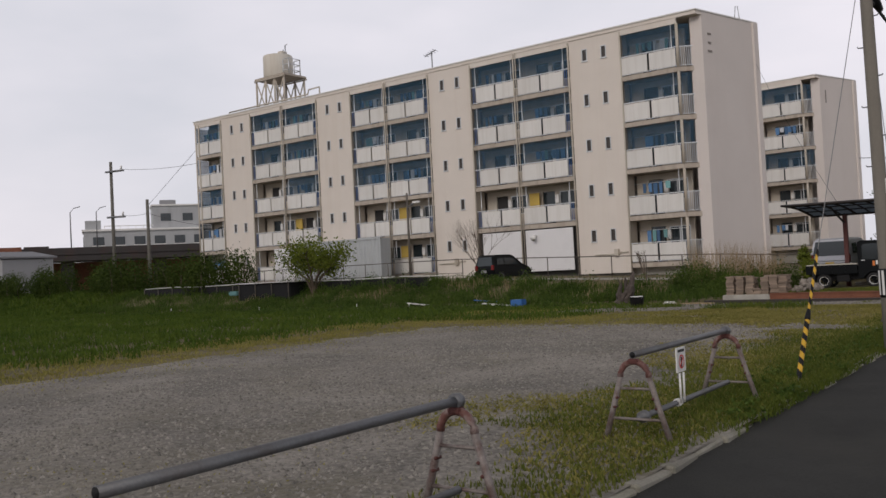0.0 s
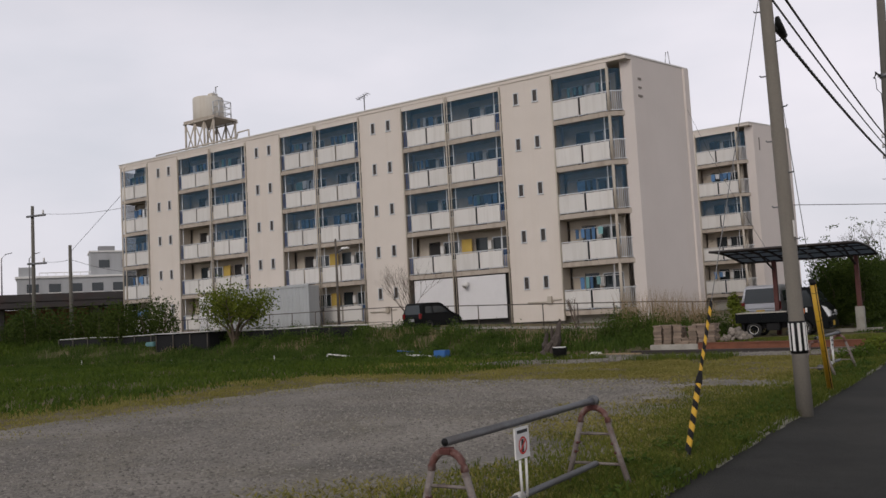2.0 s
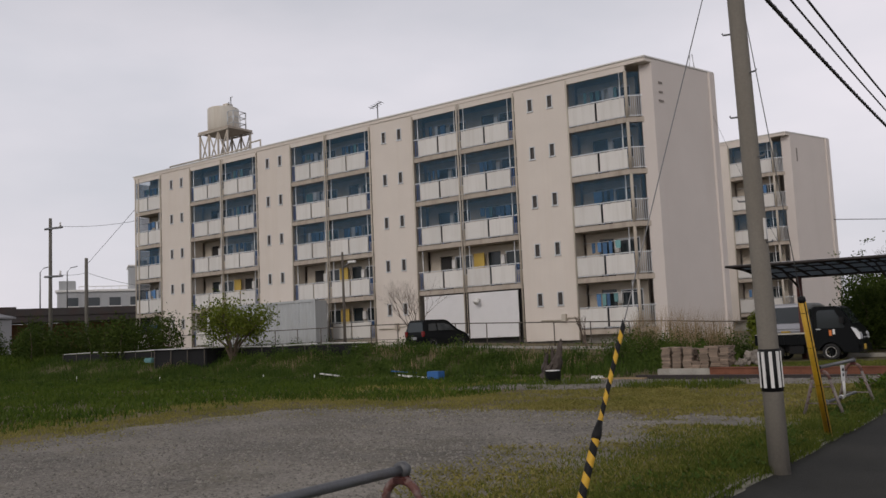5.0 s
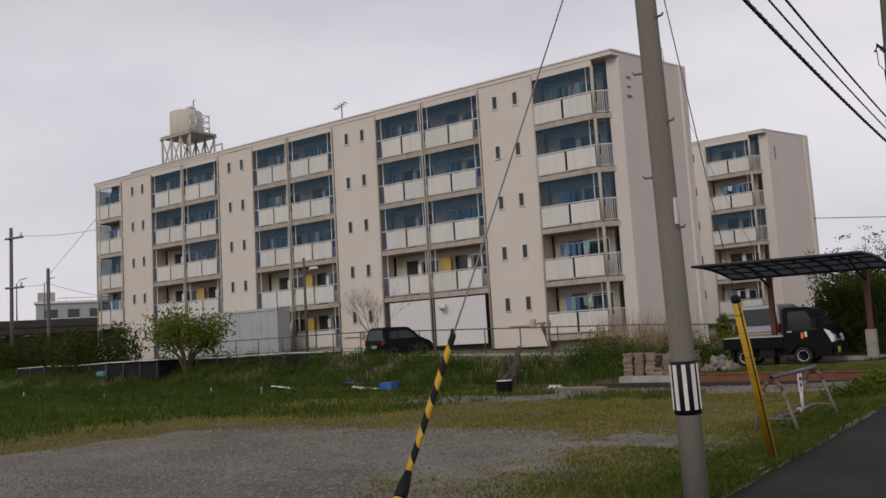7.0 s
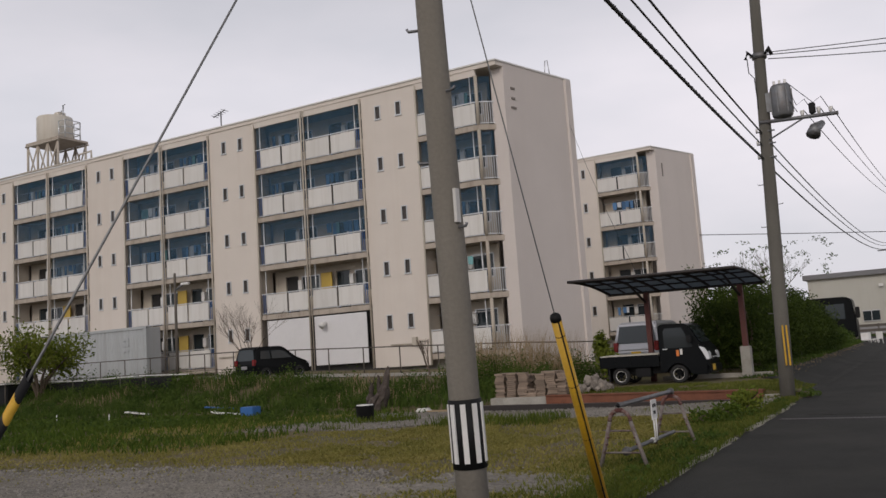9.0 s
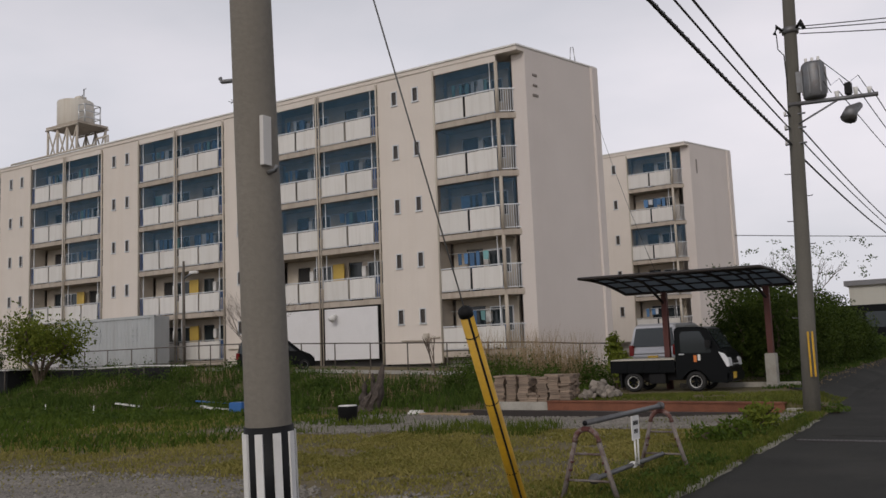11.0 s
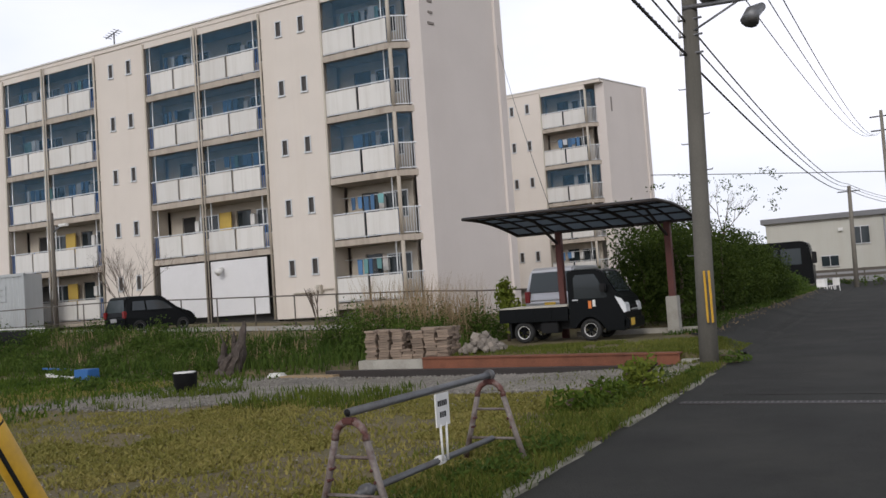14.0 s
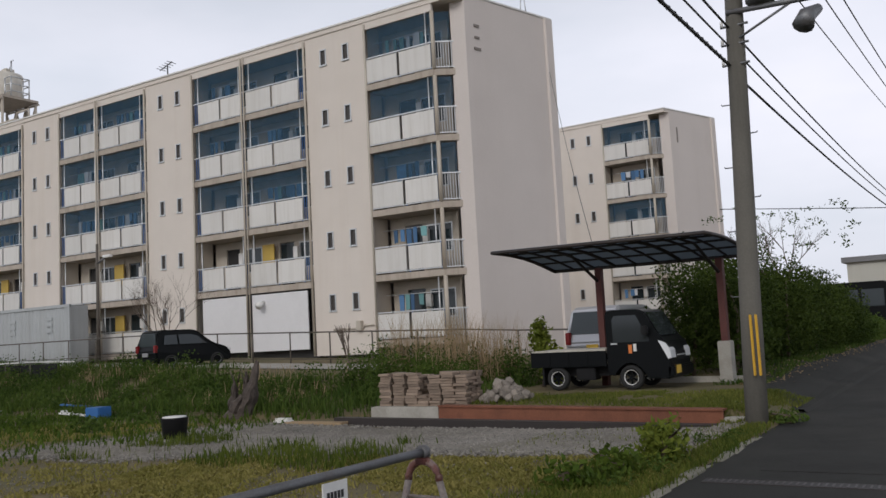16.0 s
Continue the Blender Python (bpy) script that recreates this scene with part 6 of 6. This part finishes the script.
# dark shrubs far left
lob = []
for k in range(40):
    x = -62 + 0.85 * k + rgh.uniform(-0.5, 0.5)
    hh = rgh.uniform(2.0, 3.3)
    lob.append((x, -7.5 + rgh.uniform(-1.5, 2.5), 0.8 + hh * 0.35, 1.4, 1.3, hh * 0.75))
shrub("thicket", "dark thicket of shrubs beside the flats", lob, 1300, 0.085, "leaf_dark", 45, "shrubs")
shrub("thicket", "tall dark shrub at the corner of the flats", [(-46.5, -3, 2.2, 1.6, 1.4, 2.4), (-44.5, -5, 1.6, 1.5, 1.4, 1.6)], 1500, 0.08, "leaf_dark", 46, "shrubs")

# weed clumps on the bank
wl_, dl_ = [], []
for k in range(330):
    x = -24 + 29.5 * rgh.random()
    y = rgh.uniform(-12.6, -7.2)
    if (abs(x - 3.9) < 1.2 and y < -11.5) or (-5 < x < 3 and y > -9.6) or y > -8.0:
        continue
    hh = rgh.uniform(0.22, 0.55) * (1.25 if y > -10.5 else 0.9)
    wl_ += clump(x, y, height(x, y) + hh * 0.4, 0.55, 0.5, hh, 150, rgh, 0.8)
leaf_mesh("bank_weeds", wl_, 0.047, "weed", None, "mixed dark green weeds over the bank", "weeds", "stuff", 51)
wl_ = []
for k in range(70):
    x = rgh.uniform(1.5, 6.3)
    y = rgh.uniform(-10.5, -7.0)
    hh = rgh.uniform(0.5, 0.95)
    wl_ += clump(x, y, height(x, y) + hh * 0.5, 0.5, 0.5, hh, 190, rgh, 0.8)
leaf_mesh("bank_weeds", wl_, 0.045, "weed", None, "rank tall weeds behind the stacked pavers", "weeds", "stuff", 52)
blade_mesh("bank_grass", scatter(46000, -40, 6.5, -13.2, -6.6, lambda x, y: (0.9 if y < -8.2 and noise.noise(Vector((x * 0.5, y * 0.6, 2))) > -0.15 else 0.25) if not (5 < x and y < -11.5) and not (-5 < x < 3 and y > -9.0) else 0.0, 53), 0.12, 0.4, 0.014, "weed", "long mixed grass on the bank", seed=54)
blade_mesh("dry_grass", scatter(1500, 2.0, 5.8, -9.0, -6.3, lambda x, y: 0.9 if rich(x, y, 0.8, 40) > -0.1 else 0.2, 55), 0.8, 2.0, 0.007, "dry", "tall dry straw-coloured grass by the gable", seed=56, lean=0.35)
blade_mesh("dry_grass", scatter(3200, -24, 2, -12.4, -8.0, lambda x, y: 0.9 if noise.noise(Vector((x * 0.4, y * 0.5, 4))) > 0.2 else 0.0, 57), 0.2, 0.55, 0.01, "dry", "brown dead stalks among the weeds", seed=58)

# ---------- grass over the yard ----------
def left_field(x, y):
    e = gravel_edge(x, y)
    if e > -1.6 or y > -12.6 or (y > -20 and x > 3.5):
        return 0.0
    if y > -21 and x > -2:
        return 0.35
    return min(1.0, (-1.6 - e) / 2.0) * (1.0 if rich(x, y, 0.35, 2) > -0.25 else 0.4)


blade_mesh("field_grass", scatter(190000, -48, 4, -46, -12.6, left_field, 61), 0.06, 0.2, 0.018, "grass", "rank green grass over the disused field", seed=62, lean=0.9)
blade_mesh("field_grass", scatter(20000, -80, -46, -46, 2, lambda x, y: 0.9, 63), 0.2, 0.5, 0.05, "grass", "rank green grass over the far field", seed=64)


def fringe(x, y):
    e = gravel_edge(x, y)
    if abs(x - 3.35) + abs(y + 17.2) < 0.7 or x > 13.2 or e > 2.6 or track_edge(x, y) > -0.1 or y > -14.2:
        return 0.0
    r = rich(x, y, 0.9, 9)
    base = 0.95 if e < -0.4 else 0.5 * max(0.0, 1 - e / 2.6)
    return base * (1.0 if r > -0.1 else 0.25)


blade_mesh("short_grass", scatter(260000, -3, 13.2, -46, -14.5, fringe, 65), 0.02, 0.07, 0.012, "short", "thin yellowing short grass", seed=66, lean=1.0)
def verge(x, y):
    """Dense turf against the kerb, wider beside the yard's near end, thinning into the gravel."""
    if track_edge(x, y) > 0.2:
        return 0.03
    edge = 11.75 if -38 < y < -27 else 12.7
    return min(smooth_step(edge - 0.9, edge + 0.5, x + 0.55 * rich(x, y, 0.8, 3)), 0.9)


blade_mesh("verge_grass", scatter(150000, 10.2, 13.36, -44, -14.6, verge, 67), 0.03, 0.095, 0.009, "verge", "green grass tufts along the kerb", seed=68)
def kerb_turf(x, y):
    return 0.9 * smooth_step(12.35, 13.1, x + 0.5 * rich(x, y, 0.6, 30)) * (1.0 if rich(x, y, 0.55, 33) > -0.3 else 0.35) * (1 - 0.75 * smooth_step(13.36, 13.48, x)) * smooth_step(-38.0, -36.6, y) * (0.12 if track_edge(x, y) > 0 else 1.0) * (1 - 0.8 * smooth_step(-26, -23, y))


blade_mesh("kerb_turf", scatter(120000, 12.1, 13.5, -38, -15, kerb_turf, 115), 0.03, 0.12, 0.006, "turf", "longer green grass spilling over the kerb", seed=116, lean=0.9)
kw = []
for k in range(46):
    x, y = rgh.uniform(12.7, 13.4), rgh.uniform(-37, -15)
    kw += clump(x, y, 0.05, 0.22, 0.28, rgh.uniform(0.1, 0.2), 70, rgh, 0.8)
leaf_mesh("kerb_weeds", kw, 0.03, "weed", None, "low broad-leaved weeds along the kerb", "weeds", "stuff", 117)
blade_mesh("gravel_tufts", scatter(60000, 2, 12.8, -43, -25, lambda x, y: 0.5 if rich(x, y, 0.45, 14) > (0.5 if x < 10.2 else 0.12) else 0.01, 69), 0.015, 0.05, 0.011, "short", "patches of short grass in the gravel", seed=70, lean=1.2)
blade_mesh("terrace_grass", scatter(24000, 5.2, 12.8, -14.2, -10.5, lambda x, y: 0.95 if height(x, y) > 0.12 and rich(x, y, 0.8, 6) > -0.35 else 0.0, 71), 0.02, 0.08, 0.01, "verge", "short grass on the terrace", seed=72)
blade_mesh("track_weeds", scatter(9000, 2, 9.5, -20, -16.8, lambda x, y: 0.8 if rich(x, y, 0.6, 11) > 0.12 else 0.03, 73), 0.06, 0.22, 0.009, "turf", "weeds between the gravel track and the yard", seed=74)

# loose stones of the gravel
rgs = np.random.default_rng(81)


def stones(name, pts, smin, smax, label, seed):
    rg = np.random.default_rng(seed)
    p = np.asarray(pts, float)
    n = len(p)
    s = rg.uniform(smin, smax, n)
    base = np.array([(1, 0, 0), (-1, 0, 0), (0, 1, 0), (0, -1, 0), (0, 0, 0.7), (0, 0, -0.5)])
    v = base[None] * rg.uniform(0.55, 1.25, (n, 6, 1))
    a = rg.uniform(0, 6.28, n)
    c, q = np.cos(a), np.sin(a)
    x = v[..., 0] * c[:, None] - v[..., 1] * q[:, None]
    y = v[..., 0] * q[:, None] + v[..., 1] * c[:, None]
    v = np.stack([x, y, v[..., 2]], -1) * s[:, None, None] + p[:, None] + np.array([0, 0, 0.02])
    tri = np.array([(0, 2, 4), (2, 1, 4), (1, 3, 4), (3, 0, 4), (2, 0, 5), (1, 2, 5), (3, 1, 5), (0, 3, 5)])
    f = (tri[None] + (np.arange(n) * 6)[:, None, None]).reshape(-1, 3)
    pydata(name, v.reshape(-1, 3).tolist(), f.tolist(), "stones", label, "gravel", "stuff")


stones("loose_stones", scatter(95000, 1.5, 13.2, -44, -25, lambda x, y: (0.1 if x > 10.9 and y > -38.3 else 1.0) if gravel_edge(x, y) > 0.1 and x > 4 else (0.4 if gravel_edge(x, y) > 0 else 0.03), 82), 0.012, 0.044, "loose angular grey stones on the yard", 83)
stones("loose_stones", scatter(16000, 2, 13, -20, -13.9, lambda x, y: 1.0 if track_edge(x, y) > 0 else 0.05, 84), 0.014, 0.04, "loose angular pale stones on the track", 85)
stones("loose_stones", scatter(3000, 5, 13.2, -25, -18, lambda x, y: 0.6, 86), 0.008, 0.02, "scattered stones in the grass", 87)

# ---------- distance: lane end ----------
wh = thing("warehouse", "low beige warehouse with a dark roof edge", "warehouse")
bx("wall", "warehouse", wh, 5, 70, 62, 80, 0, 6.25)
bx("roof", "grey_roof", wh, 4.6, 70.4, 61.6, 80.4, 6.25, 6.75)
bx("plinth", "far_wall", wh, 5, 70, 61.9, 61.99, 0, 1.1)
for x, z, w, h in ((9.9, 1.7, 1.5, 0.95), (12.8, 3.7, 1.45, 1.55), (18, 3.7, 1.45, 1.55), (24, 3.7, 1.45, 1.55)):
    win = bx("window", "glass", wh, x, x + w, 61.8, 61.89, z, z + h)
    bx("frame", "alu", win, x - 0.08, x + w + 0.08, 61.85, 61.895, z - 0.1, z)
    bx("frame", "alu", win, x - 0.08, x + w + 0.08, 61.85, 61.895, z + h, z + h + 0.08)
    bx("frame", "alu", win, x + w / 2 - 0.03, x + w / 2 + 0.03, 61.78, 61.81, z, z + h)
bx("wall_lamp", "white", wh, 11.6, 12.0, 61.7, 61.99, 5.0, 5.3)
tb("drain_pipe", "far_wall", wh, [(15.6, 61.9, 0), (15.6, 61.9, 6.3)], 0.08)
bus = thing("parked_bus", "dark minibus parked beyond the hedge", "bus", at=(5.6, 34, 0))
bm = bmesh.new()
prism(bm, [(0, 0.5), (0, 3.3), (0.2, 3.5), (5.0, 3.5), (5.4, 3.3), (5.6, 1.7), (5.6, 0.5)], 0, 2.2)
part("body", bm, "car_black", bus, bevel=0.08)
bm = bmesh.new()
bm.faces.new([bm.verts.new(p) for p in ((5.43, 0.2, 3.2), (5.62, 0.15, 1.8), (5.62, 2.05, 1.8), (5.43, 2.0, 3.2))])
part("windscreen", bm, "glass", bus)
for k in range(3):
    bx("side_window", "glass", bus, 0.6 + 1.5 * k, 1.9 + 1.5 * k, -0.02, 0.0, 1.9, 3.0)
bx("mirror", "black", bus, 5.6, 5.9, -0.35, -0.1, 1.9, 2.7, bevel=0.04)
for x in (1.2, 4.3):
    wheel(bus, x, 0.1, 0.45, 0.45, -1, "steel")
guard = thing("guard_rail", "dark painted guard rail at the lane's bend", "guard rail")
for z in (0.75, 1.15):
    bx("beam", "fence", guard, 8, 40, 45.0, 45.08, z, z + 0.22)
for k in range(17):
    tb("post", "fence", guard, [(8 + 2 * k, 45.1, 0), (8 + 2 * k, 45.1, 1.4)], 0.06, 6)
far_verge = []
for k in range(26):
    far_verge += clump(9 + 1.2 * k, 43.5, 0.35, 0.9, 0.6, 0.5, 60, rgh, 0.8)
leaf_mesh("far_verge_weeds", far_verge, 0.13, "weed", None, "weeds at the foot of the guard rail", "weeds", "stuff", 91)


def plastic_chair(at, yaw):
    c = thing("plastic_chair", "white plastic garden chair by the lane", "chair", "plastic chairs", at=at)
    c.rotation_euler = (0, 0, radians(yaw))
    bx("seat", "white", c, -0.24, 0.24, -0.24, 0.24, 0.4, 0.44, bevel=0.015)
    bx("backrest", "white", c, -0.24, 0.24, 0.2, 0.24, 0.44, 0.88, bevel=0.015)
    for x in (-0.2, 0.2):
        for y in (-0.2, 0.2):
            tb("leg", "white", c, [(x * 1.15, y * 1.15, 0), (x, y, 0.41)], 0.025, 6)


for x, y, a in ((12.2, 26, 20), (12.5, 27.5, 70), (12.7, 29, -30)):
    plastic_chair((x, y, 0), a)
pole4 = thing("utility_pole", "distant tall utility pole with crossarms", "utility pole", "utility poles", at=(16.2, 52, 0))
tb("shaft", "pole", pole4, [(0, 0, 0), (0, 0, 14.5)], [0.2, 0.14], 10)
for z in (14.0, 12.8):
    tb("crossarm", "steel", pole4, [(-0.9, 0, z), (0.9, 0, z)], 0.07, 6)

# ---------- distance: behind the field ----------
via = thing("viaduct", "long elevated road on concrete piers, its shade put into a near-black colour", "viaduct")
via.matrix_basis = pose(-160, 50, 0, 0, 0, 58)
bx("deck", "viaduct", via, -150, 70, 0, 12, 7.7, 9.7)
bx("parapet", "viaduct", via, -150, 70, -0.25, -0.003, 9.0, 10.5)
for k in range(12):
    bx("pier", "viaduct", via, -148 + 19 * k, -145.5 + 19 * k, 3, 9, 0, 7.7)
bx("under_wall", "rust", via, -40, 70, 13, 13.5, 0, 7.7, label="rust-brown sheeting beneath the deck")
for k in range(7):
    bx("sound_panel", "rust" if k % 3 else "viaduct", via, -34 + 5.2 * k, -29.2 + 5.2 * k, -0.35, -0.27, 9.6, 10.9)
for x, y in ((-158.8, 56.6), (-156.2, 61.1), (-241.7, 109)):
    lp = thing("street_lamp", "tall slender lamp on the elevated road", "street lamp", "viaduct lamps", at=(x, y, 9.7))
    tb("mast", "steel", lp, [(0, 0, 0), (0, 0, 8.4), (0.6, 0.5, 9.3), (1.6, 1.4, 9.6)], [0.16, 0.12, 0.1, 0.08], 6)
off = thing("long_building", "long pale low building behind the elevated road", "building")
off.matrix_basis = pose(-160, 50, 0, 0, 0, 58)
bx("wall", "pale_wall", off, 8, 80, 40, 52, 0, 16.2)
bx("roof_edge", "white", off, 7.6, 80.4, 39.6, 52.4, 16.2, 16.7)
bx("upper_storey", "pale_wall", off, 25, 80, 41.5, 51, 16.7, 22.6)
bx("roof_edge", "white", off, 24.7, 80.3, 41.2, 51.3, 22.6, 23.0)
bx("stair_tower", "pale_wall", off, 8.4, 12.2, 40.3, 46, 16.7, 19.0)
bx("plant_box", "far_wall", off, 27, 31, 42, 45, 23.0, 24.2)
for k in range(13):
    for z in (12.6, 8.2):
        win = bx("window", "glass", off, 10.2 + 5 * k, 12.9 + 5 * k, 39.9, 39.99, z, z + 2.1)
        bx("sill", "white", win, 10 + 5 * k, 13.1 + 5 * k, 39.8, 39.98, z - 0.25, z - 0.05)
for k in range(9):
    bx("window", "glass", off, 27 + 5.6 * k, 29.6 + 5.6 * k, 41.4, 41.49, 18.6, 20.6)
bx("railing", "white", off, 13, 25, 40.0, 40.1, 17.4, 17.6)
for k in range(7):
    bx("railing_post", "white", off, 13 + 1.9 * k, 13.12 + 1.9 * k, 40.0, 40.1, 16.7, 17.4)
hs = thing("small_house", "small white gabled house with a grey roof", "house")
bm = bmesh.new()
prism(bm, [(-118, 0), (-118, 5.2), (-113, 7.6), (-106, 6.6), (-106, 0)], 20, 28)
part("wall", bm, "far_wall", hs)
bm = bmesh.new()
prism(bm, [(-118.6, 5.1), (-113, 7.75), (-105.6, 6.75), (-105.6, 7.0), (-113, 8.1), (-118.6, 5.5)], 19.5, 28.5)
part("roof", bm, "grey_roof", hs)
bx("window", "glass", hs, -108.5, -107.2, 19.9, 20.0, 4.2, 5.4)
bx("lean_to", "far_wall", hs, -124, -109, 14, 19.8, 0, 2.6)
bx("lean_to_roof", "grey_roof", hs, -124.5, -108.5, 13.5, 19.85, 2.6, 3.1)
hs.location.x = -9.0


def far_pole(x, y, h, arms, label):
    p = thing("utility_pole", label, "utility pole", "utility poles", at=(x, y, 0))
    tb("shaft", "pole_dark", p, [(0, 0, 0), (0, 0, h)], [0.17, 0.13], 10)
    for z in arms:
        tb("crossarm", "steel", p, [(-0.5, -0.2, z), (2.2, -0.2, z - 0.1)], 0.1, 6)
        tb("insulator", "white", p, [(1.9, -0.2, z), (1.9, -0.2, z + 0.35)], 0.09, 6)
    return p


far_pole(-54.4, 0.0, 12.9, (12.0, 7.9), "weathered far utility pole with two crossarms")
far_pole(-50.6, 1.0, 9.2, (), "short bare utility pole behind the flats")
for a, b, s in (((-52.4, 0, 12.0), (-42.4, 2.5, 12.0), 0.3), ((-52.4, 0, 7.9), (-50.6, 1, 8.0), 0.1), ((-50.6, 1, 8.6), (-42.4, 2, 14.3), 0.0), ((-50.6, 1, 8.0), (-42.4, 2, 6.2), 0.2)):
    cable("overhead_cable", a, b, s, 0.016)
cable("overhead_cable", (1.3, 5.2, 12.5), (8.35, -8.4, 3.0), 0.3, 0.008)
cable("overhead_cable", (1.2, 31.6, 9.0), (60, 70, 7.4), 0.4, 0.03)

av, af = [], []
ROWS, COLS = 230, 9
for j in range(ROWS):
    y = -12.6 + 0.3 * j
    inner = 11.35 - 0.012 * (y + 11.4) + 0.18 * noise.noise(Vector((y * 0.6, 1.7, 0))) + 1.9 * (1 - smooth_step(-12.6, -7.5, y))
    for i in range(COLS):
        x = inner + (13.43 - inner) * i / (COLS - 2) if i < COLS - 1 else 13.52
        av.append((x, y, max(height(x, y), 0.0) + 0.025 if i < COLS - 1 else -0.045))
for j in range(ROWS - 1):
    for i in range(COLS - 1):
        a = j * COLS + i
        af.append((a, a + 1, a + COLS + 1, a + COLS))
pydata("lane_apron", av, af, "asphalt", "worn asphalt spreading to the foot of the hedge", "road", "structure")
blade_mesh("verge_grass", scatter(16000, 11.0, 12.1, -9.0, 30, lambda x, y: 0.85 if rich(x, y, 0.7, 8) > -0.2 else 0.1, 101), 0.04, 0.16, 0.014, "weed", "thin grass under the hedge", seed=102, lean=0.8)
blade_mesh("verge_grass", scatter(9000, 11.6, 13.3, -14.6, -10.6, lambda x, y: 0.8 if rich(x, y, 0.9, 8) > -0.05 else 0.1, 111), 0.03, 0.1, 0.01, "verge", "sparse grass round the foot of the pole", seed=112, lean=0.8)
leaf_mesh("leaf_litter", [(x, y, z + 0.03) for x, y, z in scatter(2600, 11.5, 12.7, -9, 22, lambda x, y: smooth_step(12.7, 11.6, x), 113)], 0.045, "dry", None, "dry brown leaves along the foot of the hedge", "leaf litter", "stuff", 114)
blade_mesh("field_grass", scatter(45000, -76, -38, -15, 0.5, lambda x, y: 0.9, 103), 0.15, 0.45, 0.035, "grass", "rank green grass up the far bank", seed=104, lean=0.8)
lumps = []
for k in range(60):
    x, y = rgh.uniform(-26, 0), rgh.uniform(-19, -13)
    lumps += clump(x, y, height(x, y) + 0.12, 0.6, 0.5, rgh.uniform(0.18, 0.34), 90, rgh, 0.8)
leaf_mesh("field_weeds", lumps, 0.06, "weed", None, "low leafy weed clumps in the field", "weeds", "stuff", 105)
blade_mesh("matted_grass", scatter(90000, 6.5, 13.25, -26.5, -17, lambda x, y: 0.9 if track_edge(x, y) < 0 and rich(x, y, 0.5, 21) > (-0.1 if y > -24.6 else 0.3) else 0.0, 106), 0.03, 0.06, 0.014, "short", "matted yellowing turf", seed=107, lean=1.6)
blade_mesh("matted_grass", scatter(110000, 7.5, 13.2, -44, -27, lambda x, y: 0.85 * smooth_step(-0.05, 0.35, 0.6 * rich(x, y, 0.45, 14) + 0.3 * (x - 10.7) - 0.22 * max(0.0, -37.5 - y)), 108), 0.04, 0.075, 0.013, "short", "matted yellow-green turf in the gravel", seed=109, lean=2.0)

shed = thing("low_shed", "low dark makeshift shed with a pale sheet roof", "shed", at=(-25.0, -10.6, height(-23.0, -10.6)))
bx("wall", "black", shed, 0.0, 4.4, 0.0, 0.06, 0.0, 1.0)
bx("side_wall", "black", shed, 4.34, 4.4, 0.06, 1.4, 0.0, 1.0)
bx("roof_sheet", "white_board", shed, -0.15, 2.2, -0.2, 1.5, 1.02, 1.05)
bx("roof_sheet", "white_board", shed, 2.3, 4.6, -0.25, 1.5, 1.03, 1.06)
bx("tarp", "cloth_teal", shed, -0.9, -0.15, -0.1, 0.5, 0.35, 0.6, bevel=0.06, label="crumpled greenish tarpaulin")
for x in (0.05, 1.5, 2.9, 4.3):
    tb("post", "fence", shed, [(x, -0.05, 0.0), (x, -0.05, 1.05)], 0.03, 6)
